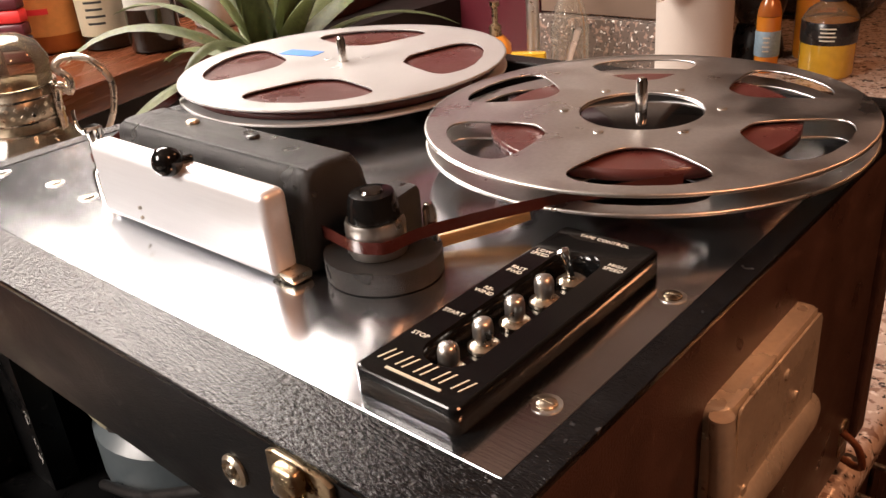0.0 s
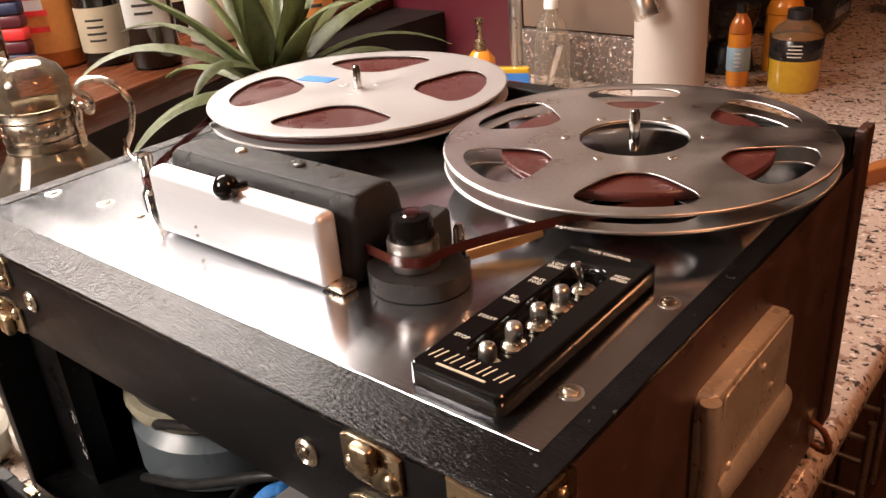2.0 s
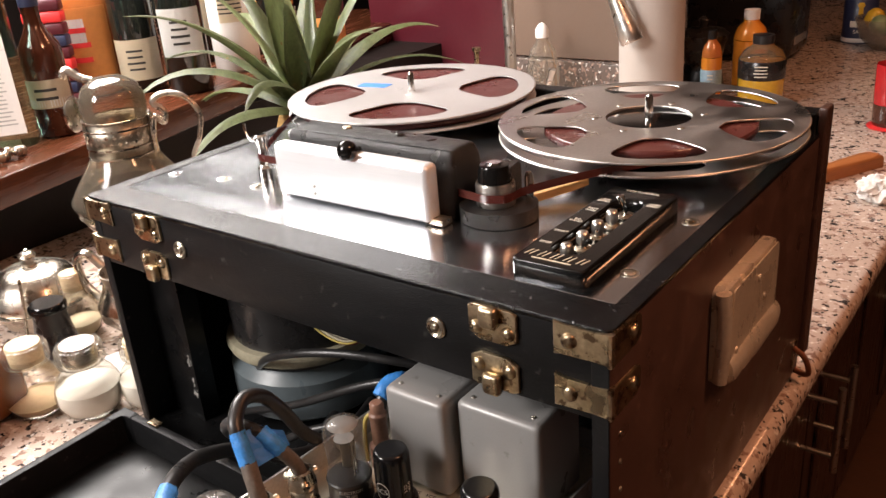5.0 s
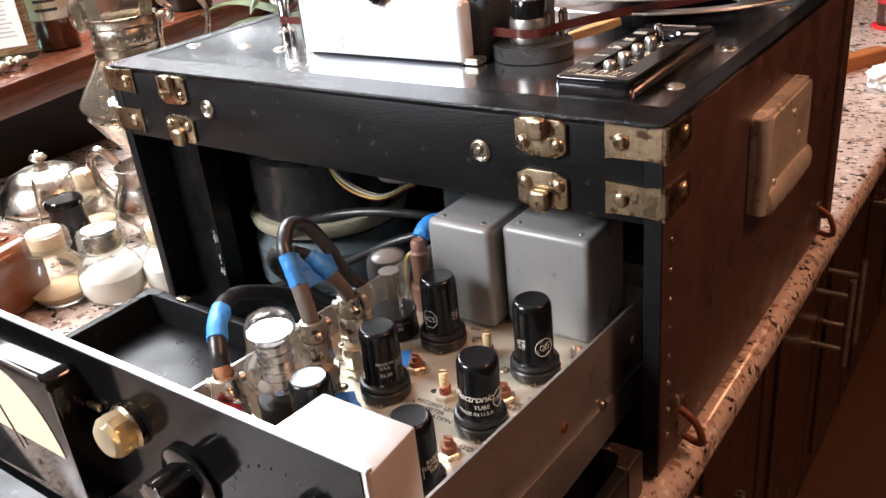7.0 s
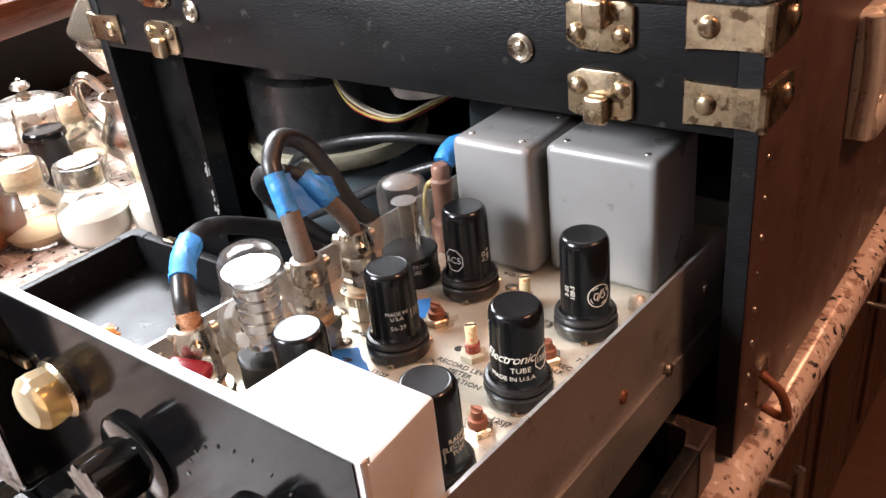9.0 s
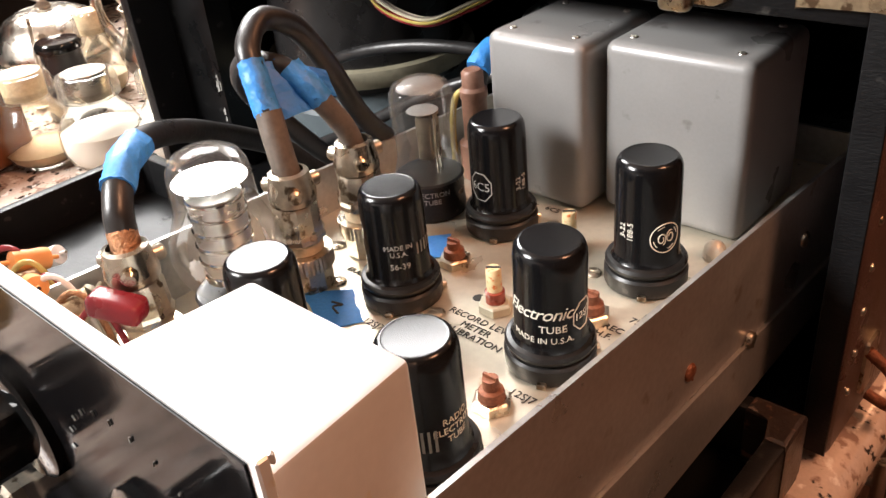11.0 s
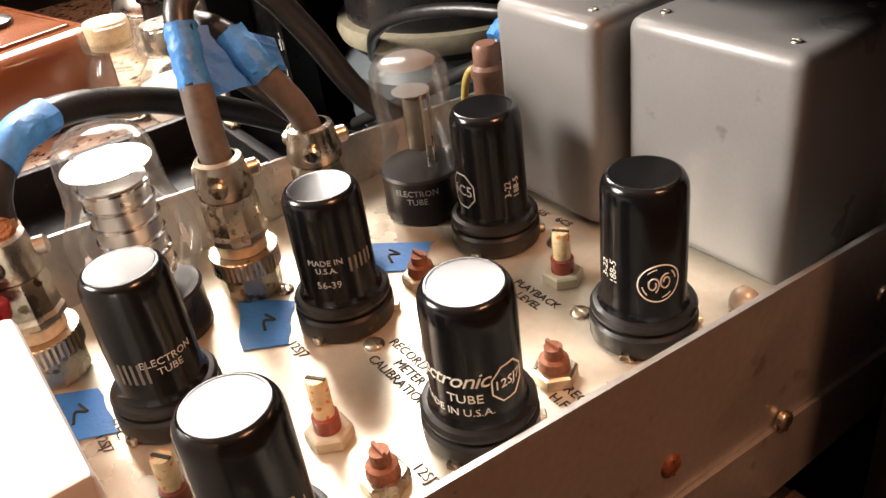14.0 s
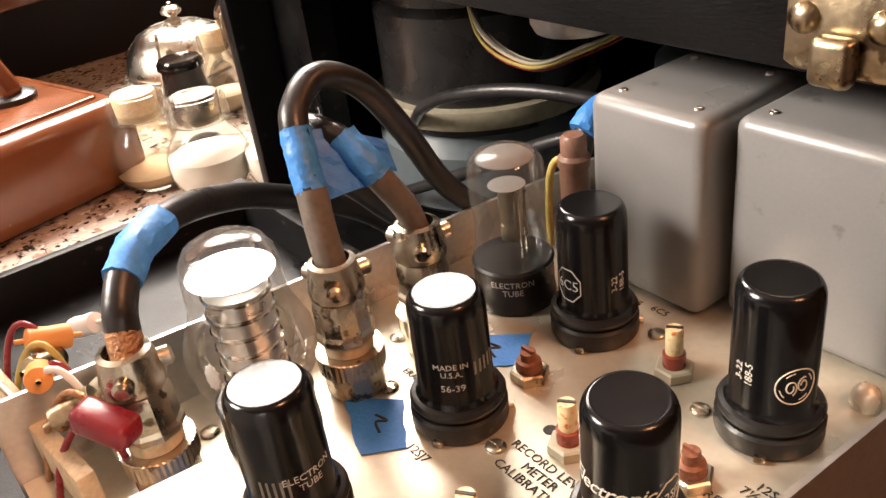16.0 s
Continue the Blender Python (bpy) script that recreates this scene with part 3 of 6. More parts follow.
for x in (-0.078, -0.425):
    catch(x, 1.149, False), catch(x, 1.114, True)
for x, z in ((-0.123, 1.1335), (-0.386, 1.1355)):
    bm = lathe([(0.0075, 0), (0.0075, 0.0012), (0.006, 0.0024), (0.0045, 0.0012), (0, 0.0014)], 24)
    part("ferrule", moved(bm, Matrix.Translation((x, 0.0003, Z(z))) @ TO_FRONT), M_NICKEL, rec, "nickel ferrule", smooth=40)
    screw(rec, (x, -0.001, Z(z)), 0.0036, M_NICKEL, TO_FRONT)

# carrying handle in its steel plate on the side
def side(y, z):
    return Matrix(((0, 0, 1, 0.0), (1, 0, 0, y), (0, 1, 0, Z(z)), (0, 0, 0, 1)))


hp = part("handle_plate", prism(rounded(-0.057, 0.057, -0.039, 0.038, 0.006), -0.0005, 0.0105, m=side(0.213, 1.082), bevel=0.0045, seg=4), M_PLATE, rec, "worn nickel handle plate", smooth=50)
part("face_plate", prism(rounded(-0.047, 0.054, -0.030, 0.034, 0.004), 0.0112, 0.0124, m=side(0.214, 1.083), bevel=0.0005, seg=1), M_PLATE, hp, "flat dull nickel face", smooth=40)
part("rolled_edge", tube([(0.0085, 0.156, Z(1.119)), (0.0105, 0.1565, Z(1.085)), (0.0085, 0.157, Z(1.047))], 0.0056, 12, 6), M_PLATE, hp, "rolled front edge", smooth=60)
part("handle_grip", moved(lathe([(0.003, -0.056), (0.0100, -0.055), (0.0125, -0.046), (0.0135, 0.0), (0.0125, 0.046), (0.0100, 0.055), (0.003, 0.056)], 24), side(0.220, 1.051) @ Matrix.Translation((0, 0, 0.0095)) @ Matrix.Rotation(radians(90), 4, "Y") @ Matrix.Diagonal((0.62, 1, 1, 1))), M_PLATE, hp, "rounded metal grip", smooth=50)
for y, z in ((0.222, 1.104), (0.238, 1.082), (0.178, 1.064)):
    part("rivet", moved(lathe([(0.0030, 0), (0.0026, 0.0012), (0, 0.0016)], 14), side(y, z) @ Matrix.Translation((0, 0, 0.0123))), M_PLATE, hp, smooth=60)
# hasp loops low on the side
for y in (0.036, 0.395):
    bm = tube([(0.001, y - 0.006, Z(0.985 - 0.03)), (0.012, y - 0.004, Z(0.975 - 0.03)), (0.016, y, Z(0.958 - 0.03)), (0.011, y + 0.004, Z(0.942 - 0.02)), (0.001, y + 0.006, Z(0.935 - 0.012))], 0.0028, 8, 6)
    part("hasp_loop", bm, M_RUST, rec, "rusty hasp loop", smooth=60)
    part("hasp_plate", prism(rounded(-0.008, 0.008, -0.014, 0.014, 0.004), -0.0004, 0.0014, m=side(y, 0.945)), M_NICKEL, rec)

# head cover
hc = part("head_cover", prism([(0.094, 1.164), (0.146, 1.164), (0.137, 1.206), (0.131, 1.2155), (0.106, 1.2165), (0.098, 1.2135)], -0.347, -0.176,
          m=Matrix(((0, 0, 1, 0), (1, 0, 0, 0), (0, 1, 0, -0.914), (0, 0, 0, 1)))), M_CRACKLE, rec, "black crackle-painted head cover")
bmh = bmesh.new()
bmh.from_mesh(hc.data)
bmesh.ops.bevel(bmh, geom=[e for e in bmh.edges if max(v.co.z for v in e.verts) > Z(1.17)], offset=0.005, segments=3, profile=0.5, affect="EDGES")
for f in bmh.faces:
    f.smooth = True
bmh.to_mesh(hc.data)
bmh.free()
gate = part("head_gate", box(-0.345, -0.184, 0.0775, 0.0935, Z(1.1645), Z(1.2095), 0.0052, 5), M_GATE, rec, "polished aluminium head gate", smooth=40)
part("gate_knob", moved(lathe([(0.003, -0.006), (0.003, 0.001), (0.0055, 0.0025), (0.0085, 0.006), (0.0095, 0.0105), (0.0085, 0.0155), (0.005, 0.0185), (0, 0.0195)], 28), Matrix.Translation((-0.2580, 0.0850, Z(1.2115))) @ TO_FRONT @ Matrix.Rotation(radians(-12), 4, "X") @ Matrix.Scale(0.84, 4)), M_BAKELITE, gate, "round glossy black knob", smooth=70)
part("gate_hinge", box(-0.192, -0.174, 0.080, 0.0925, Z(1.1635), Z(1.1685), 0.0015), M_NICKEL, gate, "small brass hinge block", smooth=40)
for dz in (0, 0.006):
    screw(gate, (-0.3, 0.0774, Z(1.172 + dz)), 0.0011, M_STEEL, TO_FRONT, slot=False)
for x in (-0.295, -0.240):
    screw(rec, (x, 0.118, Z(1.2165)), 0.004, M_NICKEL if x < -0.25 else M_BLACKPL)

# capstan, pressure roller, guides
CX, CY = -0.150, 0.118
part("capstan_base", prism([(CX + 0.030 * math.cos(a), CY + 0.028 * math.sin(a)) for a in [2 * math.pi * i / 48 for i in range(48)]], Z(DECK) + 0.0005, Z(1.1745), bevel=0.002), M_CRACKLE, rec, "black crackle capstan base", smooth=40)
part("roller_arm", prism([(CX - 0.011, CY), (CX + 0.011, CY), (CX + 0.007, CY + 0.022), (CX - 0.007, CY + 0.022)], Z(1.1745), Z(1.2025), bevel=0.004), M_CRACKLE, rec, smooth=40)
part("pressure_roller", lathe([(0, Z(1.175)), (0.0142, Z(1.175)), (0.0146, Z(1.176)), (0.0146, Z(1.1905)), (0.0138, Z(1.1925)), (0, Z(1.1925))], 40, (CX, CY - 0.003, 0)), M_STEEL, rec, "steel roller", smooth=40)
cp = part("roller_cap", lathe([(0, Z(1.1927)), (0.0128, Z(1.1927)), (0.0120, Z(1.2015)), (0.0106, Z(1.205)), (0.006, Z(1.2055)), (0, Z(1.2055))], 36, (CX, CY - 0.003, 0)), M_BAKELITE, rec, "black roller cap", smooth=40)
part("cap_disc", lathe([(0.0055, Z(1.2056)), (0.005, Z(1.2066)), (0, Z(1.2068))], 24, (CX, CY - 0.003, 0)), M_CHROME, cp, smooth=50)
part("guide_pin", lathe([(0.0042, Z(1.1633)), (0.0042, Z(1.1655)), (0.0034, Z(1.166)), (0.0034, Z(1.192)), (0.002, Z(1.195)), (0, Z(1.1955))], 20, (-0.134, 0.136, 0)), M_CHROME, rec, "chrome tape guide pin", smooth=40)
arm = part("tension_post", lathe([(0.0075, Z(1.1633)), (0.0075, Z(1.175)), (0.0055, Z(1.177)), (0.0048, Z(1.179)), (0.0048, Z(1.197)), (0.0056, Z(1.198)), (0.0056, Z(1.2035)), (0.004, Z(1.205)), (0, Z(1.205))], 24, (-0.387, 0.103, 0)), M_CHROME, rec, "chrome tape tension post", smooth=40)
part("wire_hook", tube([(-0.390, 0.102, Z(1.199)), (-0.396, 0.100, Z(1.200)), (-0.402, 0.100, Z(1.205)), (-0.404, 0.101, Z(1.213))], 0.0013, 8, 6), M_CHROME, arm, smooth=60)
part("tape_roller", lathe([(0, Z(1.1633)), (0.006, Z(1.1633)), (0.006, Z(1.186)), (0.0155, Z(1.187)), (0.0155, Z(1.189)), (0.013, Z(1.190)), (0.013, Z(1.199)), (0.0165, Z(1.200)), (0.0165, Z(1.2025)), (0.013, Z(1.2045)), (0, Z(1.205))], 36, (-0.362, 0.135, 0)), M_ALU_WHITE, rec, "pale grey tape roller", smooth=40)
part("guide_post", lathe([(0.006, Z(1.1633)), (0.006, Z(1.178)), (0.0045, Z(1.18)), (0.0045, Z(1.196)), (0, Z(1.197))], 24, (-0.362, 0.103, 0)), M_CHROME, rec, smooth=40)

# control panel
def slot(x0, x1, y0, y1):
    return rounded(x0, x1, y0, y1, (x1 - x0) / 2 - 0.0005, 8)


PX0, PX1, PY0, PY1 = -0.0895, -0.0375, 0.0390, 0.185
cpn = part("control_panel", plate_with_holes(rounded(PX0, PX1, PY0, PY1, 0.004), [slot(-0.0755, -0.0515, 0.057, 0.164)], Z(DECK) + 0.0003, Z(1.1745)), M_BAKELITE, rec, "glossy black control panel with cream lettering")
pb = bmesh.new()
pb.from_mesh(cpn.data)
outer = [e for e in pb.edges if len(e.link_faces) == 2 and min(v.co.z for v in e.verts) > Z(1.174) and e.calc_face_angle(0) > 1.2 and (max(abs(v.co.x + 0.0635) for v in e.verts) > 0.02 or min(v.co.y for v in e.verts) < 0.05 or max(v.co.y for v in e.verts) > 0.17)]
bmesh.ops.bevel(pb, geom=outer, offset=0.0016, segments=3, profile=0.5, affect="EDGES")
pb.to_mesh(cpn.data)
pb.free()
part("panel_floor", prism(rounded(-0.0752, -0.0518, 0.0575, 0.1635, 0.0112), Z(DECK) + 0.0003, Z(1.1650)), M_BAKELITE, cpn)
for k in range(5):
    y = 0.0655 + 0.0213 * k
    n = part("nut", lathe([(0, Z(1.1653)), (0.0068, Z(1.1653)), (0.0068, Z(1.1670)), (0.0052, Z(1.1683)), (0, Z(1.1683))], 24, (-0.0635, y, 0)), M_NICKEL, cpn, smooth=40)
    if k < 4:
        part("push_button", lathe([(0.0032, Z(1.1680)), (0.0032, Z(1.1708)), (0.0043, Z(1.1712)), (0.0043, Z(1.1760)), (0.0036, Z(1.1782)), (0.0015, Z(1.1790)), (0, Z(1.1790))], 24, (-0.0635, y, 0)), M_STEEL, cpn, "satin nickel push button", smooth=60)
    else:
        part("toggle_switch", moved(lathe([(0.0016, 0), (0.0018, 0.004), (0.0030, 0.011), (0.0028, 0.0135), (0, 0.0145)], 20), pose(-0.0635, y, Z(1.1692), 8, -14, 0)), M_CHROME, cpn, "chrome toggle switch", smooth=60)
for k, (txt, x, y) in enumerate((("STOP", -0.0815, 0.0655), ("START", -0.0815, 0.086), ("RE-\nWIND", -0.0815, 0.108), ("FAST\nFWD", -0.0815, 0.130), ("LOW\nSPEED", -0.0815, 0.150), ("HIGH\nSPEED", -0.0455, 0.154), ("TAPE CONTROL", -0.0635, 0.175))):
    part("lettering", moved(words(txt, 0.0036, deep=0.0001), pose(x, y + 0.004, Z(1.1747))), M_WHITEINK, cpn, "small cream lettering")
# maker's mark as plain slanted strokes, and the small line under it
for k in range(5):
    x = -0.0815 + 0.0092 * k
    for a in (-0.0017, 0.0017):
        part("maker_stroke", prism([(x + a - 0.0016, 0.0482), (x + a - 0.0008, 0.0482), (x + a + 0.0014, 0.0562), (x + a + 0.0006, 0.0562)], Z(1.1746), Z(1.1748)), M_CREAMINK, cpn)
part("maker_line", moved(bars(1, 0.042, 0.0018), pose(-0.0635, 0.0450, Z(1.1747))), M_CREAMINK, cpn)

# spindles and turntables
for x, y, top_r in ((-0.121, 0.317, 0.0371), (-0.397, 0.327, 0.0042)):
    part("turntable", lathe([(0, Z(1.1633)), (0.055, Z(1.1633)), (0.056, Z(1.166)), (0.056, Z(1.1755)), (0.04, Z(1.1785)), (0.0372, Z(1.1790)), (top_r, Z(1.1790)), (top_r, Z(1.1895)), (top_r - 0.0015, Z(1.1902)), (0, Z(1.1902))], 48, (x, y, 0)), M_BAKELITE, rec, "black turntable hub", smooth=40)
    part("spindle", lathe([(0.0036, Z(1.186)), (0.0036, Z(1.2085)), (0.0025, Z(1.2112)), (0, Z(1.2118))], 20, (x, y, 0)), M_CHROME, rec, "polished steel spindle", smooth=40)

# inside the case
part("motor", lathe([(0, Z(0.985)), (0.071, Z(0.985)), (0.071, Z(1.06)), (0.066, Z(1.065)), (0.066, Z(1.13)), (0, Z(1.13))], 40, (-0.404, 0.135, 0)), M_BLACKPL, rec, "black capstan motor", smooth=40)
part("motor_ring", lathe([(0.070, Z(0.990)), (0.077, Z(0.991)), (0.079, Z(0.997)), (0.077, Z(1.003)), (0.070, Z(1.004))], 40, (-0.404, 0.135, 0)), M_RING_SHADED, rec, "cream rubber ring, colour darkened for shadow", smooth=60)
part("flywheel_housing", lathe([(0, Z(0.928)), (0.070, Z(0.928)), (0.078, Z(0.935)), (0.078, Z(0.972)), (0.066, Z(0.984)), (0, Z(0.984))], 40, (-0.404, 0.135, 0)), M_SLATE, rec, smooth=40)
part("reel_motor", lathe([(0, Z(0.928)), (0.058, Z(0.928)), (0.062, Z(0.94)), (0.060, Z(1.02)), (0.045, Z(1.03)), (0, Z(1.03))], 40, (-0.245, 0.215, 0)), M_SLATE, rec, "blue-grey reel motor", smooth=40)

# ---- reels ----
def reel(name, at, rz, label, spokes, flange, pack_r, hole, win, label_tape):
    o = thing(name, at, label, "tape reel", "reels on the deck", rz=rz)
    holes = [circle(hole, 48)]
    r0, r1, half = win
    for k in range(spokes):
        a0, pts = 2 * math.pi * k / spokes, []
        for i in range(40):
            t = 2 * math.pi * i / 40
            u, v = math.cos(t), math.sin(t)
            u, v = math.copysign(abs(u) ** 0.6, u), math.copysign(abs(v) ** 0.75, v)
            r = (r0 + r1) / 2 + (r1 - r0) / 2 * v
            a = a0 + half * u * (0.55 + 0.45 * (v + 1) / 2)
            pts.append((r * math.cos(a), r * math.sin(a)))
        holes.append(pts)
    for z in (-0.0002, 0.0104):
        f = plate_with_holes(circle(0.1318, 128), holes, z, z + 0.0013)
        fl = part("flange", f, flange, o)
        part("rolled_edge", lathe([(0.1308, z - 0.0003), (0.1323, z - 0.0004), (0.1328, z + 0.0006), (0.1323, z + 0.0017), (0.1308, z + 0.0016)], 128), flange, fl, smooth=70)
    part("hub", plate_with_holes(circle(0.048 if hole > 0.02 else 0.03, 64), [circle(hole + 0.0002, 48)], 0.0012, 0.0103), flange, o)
    part("wound_tape", plate_with_holes(circle(pack_r, 96), [circle(0.0485 if hole > 0.02 else 0.0305, 64)], 0.0022, 0.0088), M_PACK, o, "dark red-brown wound tape")
    if hole < 0.02:
        for k in range(3):
            a = 2 * math.pi * k / 3 + 0.5
            part("hub_eyelet", lathe([(0.0042, 0.0116), (0.0036, 0.0121), (0.0024, 0.0119), (0.0020, 0.0116)], 16, (0.018 * math.cos(a), 0.018 * math.sin(a), 0)), flange, o, smooth=60)
    else:
        for k in range(spokes):
            a = 2 * math.pi * (k + 0.5) / spokes
            screw(o, (0.047 * math.cos(a), 0.047 * math.sin(a), 0.0118), 0.003, M_STEEL, slot=False, h=0.0008)
    if label_tape:
        part("blue_label", prism([(-0.019, -0.008), (0.018, -0.0085), (0.019, 0.0075), (-0.018, 0.008)], 0.0118, 0.0122, m=pose(*label_tape, 0, 0, 0, -20)), M_BLUE, o, "strip of blue masking tape")
    return o


reel("take_up_reel", (-0.121, 0.317, 1.1797), -2, "large worn aluminium take-up reel with six windows", 6, M_ALU_REEL, 0.092, 0.0375, (0.066, 0.121, 0.40), None)
reel("supply_reel", (-0.397, 0.327, 1.1797), 30, "matt white metal supply reel wound full of dark tape", 4, M_ALU_WHITE, 0.123, 0.0045, (0.052, 0.115, 0.60), (-0.047, 0.032))

# the tape's run
def ribbon(points, z, h, per=8):
    path = smooth_path([(x, y, 0) for x, y in points], per)
    bm = bmesh.new()
    lo, hi = [], []
    for i, q in enumerate(path):
        d = (path[min(i + 1, len(path) - 1)] - path[max(i - 1, 0)]).normalized()
        s = Vector((-d.y, d.x, 0)) * 0.00006
        lo.append([bm.verts.new(q + s + Vector((0, 0, z))), bm.verts.new(q - s + Vector((0, 0, z)))])
        hi.append([bm.verts.new(q + s + Vector((0, 0, z + h))), bm.verts.new(q - s + Vector((0, 0, z + h)))])
    for i in range(len(path) - 1):
        for side_of in (0, 1):
            bm.faces.new((lo[i][side_of], lo[i + 1][side_of], hi[i + 1][side_of], hi[i][side_of]))
        bm.faces.new((hi[i][0], hi[i + 1][0], hi[i + 1][1], hi[i][1])), bm.faces.new((lo[i][0], lo[i + 1][0], lo[i + 1][1], lo[i][1]))
    return bm


tp = thing("magnetic_tape", (0, 0, 1.180), "thin dark red-brown magnetic tape running between reels and heads", "tape")
part("tape_run", ribbon([(-0.176, 0.1035), (-0.163, 0.1015), (-0.150, 0.0996), (-0.1405, 0.1025), (-0.1345, 0.1085), (-0.1300, 0.1330), (-0.10, 0.190), (-0.058, 0.247)], 0.0, 0.0063), M_TAPE, tp)
part("tape_run", ribbon([(-0.336, 0.1), (-0.350, 0.1), (-0.362, 0.0985), (-0.385, 0.098), (-0.393, 0.104), (-0.43, 0.16), (-0.50, 0.27)], 0.002, 0.0063), M_TAPE, tp)
st = thing("wooden_stick", (-0.139, 0.150, DECK), "split pale wooden stick wedged under the tape path", "stick", rz=58)
part("stick", moved(prism([(-0.004, -0.003), (0.03, -0.0055), (0.046, -0.0045), (0.048, 0.002), (0.02, 0.0045), (-0.003, 0.003)], 0.0, 0.006, bevel=0.0012), pose(0, 0, 0.0032, 0, -7, 0)), M_WOODSTICK, st, smooth=40)

# ---- the amplifier drawn out of the case ----
CH = 1.009
amp = thing("tube_amplifier", (0, 0, 0.947), "open valve amplifier chassis drawn out of the case front", "amplifier")
A = lambda z: z - 0.947
AX0, AX1, AY0, AY1 = -0.2145, -0.032, -0.2265, 0.085
part("chassis_plate", box(AX0 + 0.002, AX1 - 0.002, AY0 + 0.001, AY1 - 0.001, A(1.007), A(CH)), M_CHASSIS, amp, "yellowed plated chassis top with black lettering")
SIDE = Matrix(((0, 0, 1, 0), (1, 0, 0, 0), (0, 1, 0, 0), (0, 0, 0, 1)))
part("chassis_wall", prism([(AY0, A(0.992)), (AY1, A(0.971)), (AY1, A(1.0225)), (AY0, A(1.0465))], AX1 - 0.0018, AX1, m=SIDE), M_CHWALL, amp, "brushed plated side wall")
part("chassis_wall", prism([(AY0, A(0.950)), (AY1, A(0.950)), (AY1, A(1.0225)), (AY0, A(1.0405))], AX0, AX0 + 0.0018, m=SIDE), M_CHWALL, amp)
part("chassis_wall", box(AX0 + 0.002, AX1 - 0.002, AY1 - 0.0018, AY1, A(0.950), A(1.0265)), M_CHWALL, amp)
part("bottom_cover", prism([(AY0, A(0.9475)), (AY1, A(0.9475)), (AY1, A(0.9705)), (AY0, A(0.9915))], AX1 - 0.0022, AX1 + 0.0016, m=SIDE), M_CHWALL, amp, "plated lower cover")
part("bottom_plate", box(AX0 + 0.002, AX1 - 0.0024, AY0, AY1, A(0.9475), A(0.950)), M_CHWALL, amp)
for y, z, m in ((-0.069, 0.995, M_RUST), (-0.02, 0.979, M_NICKEL), (-0.128, 0.968, M_NICKEL), (-0.205, 1.0, M_BRASS), (0.03, 1.0, M_NICKEL)):
    screw(amp, (AX1 + 0.0016 if z < 0.98 else AX1, y, A(z)), 0.0036, m, TO_RIGHT)
# front panel
fp = part("front_panel", box(-0.50, -0.0225, -0.2428, -0.2400, A(0.9475), A(1.0985), 0.0005, 1), M_WHITEBOX, amp, "black glossy meter panel with bright metal edge")
part("panel_flange", box(-0.50, -0.0225, -0.2399, -0.2388, A(1.0955), A(1.0985), 0.0005, 1), M_WHITEBOX, fp, "folded bright metal flange")
part("panel_face", box(-0.499, -0.0255, -0.2434, -0.2429, A(0.949), A(1.0971)), M_GREYPANEL, fp)
cb_ = prism([(-0.2387, A(1.0095)), (-0.1945, A(1.0095)), (-0.1945, A(1.0820)), (-0.2387, A(1.0855))], -0.0925, -0.0365, m=SIDE)
for v in cb_.verts:
    if v.co.y < -0.22 and v.co.x > -0.06:
        v.co.x += 0.006
bmesh.ops.bevel(cb_, geom=cb_.edges[:], offset=0.0018, segments=2, profile=0.5, affect="EDGES")
can = part("cream_can", cb_, M_WHITEBOX, amp, "cream-painted metal can with worn edges", smooth=40)
screw(fp, (-0.036, -0.2434, A(1.058)), 0.0042, M_BRASS, TO_FRONT), screw(fp, (-0.036, -0.2434, A(0.975)), 0.0042, M_BRASS, TO_FRONT)


def on_panel(x, z):
    return Matrix.Translation((x + 0.024, -0.2434, A(z) + 0.018)) @ TO_FRONT


def dial_knob(x, z, r, parent):
    skirt = part("knob_skirt", moved(lathe([(0, 0), (r, 0), (r, 0.0025), (r * 0.9, 0.004), (0, 0.004)], 40), on_panel(x, z)), M_BAKELITE, parent, "glossy black knob skirt", smooth=40)
    pts = []
    for i in range(48):
        a = 2 * math.pi * i / 48
        pts.append(((r * 0.58) * (1 + 0.07 * math.cos(8 * a)) * math.cos(a), (r * 0.58) * (1 + 0.07 * math.cos(8 * a)) * math.sin(a)))
    k = part("knob", prism(pts, 0.004, 0.022, m=on_panel(x, z), bevel=0.002), M_BAKELITE, skirt, smooth=35)
    part("knob_mark", moved(lathe([(0.0018, 0), (0.0014, 0.001), (0, 0.0012)], 12), on_panel(x, z) @ Matrix.Translation((r * 0.45, -r * 0.2, 0.022))), M_LABEL, k, smooth=60)


dial_knob(-0.169, 1.026, 0.0195, fp), dial_knob(-0.100, 1.020, 0.0195, fp)
arc = bmesh.new()
for k in range(12):
    a = radians(20 + 140 * k / 11)
    tube([(-0.076 + 0.038 * math.cos(a), -0.2437, A(1.038) + 0.038 * math.sin(a)), (-0.076 + 0.0395 * math.cos(a), -0.2437, A(1.038) + 0.0395 * math.sin(a))], 0.0003, 4, 0, bm=arc)
tagged(part("dial_scale", arc, M_FAINT, fp, "fine scale marks"), kind="stuff")
jewel = part("lamp_bezel", moved(lathe([(0, 0), (0.013, 0), (0.013, 0.003), (0.0115, 0.0045), (0, 0.0045)], 32), on_panel(-0.2105, 1.0435)), M_BRASS, fp, "brass lamp ring", smooth=40)
part("jewel", moved(lathe([(0.0112, 0.0045), (0.0119, 0.009), (0.0117, 0.0135), (0.0090, 0.0165), (0.005, 0.0180), (0, 0.0183)], 14), on_panel(-0.2105, 1.0435)), G_AMBER, jewel, "faceted clear amber pilot jewel", smooth=20)
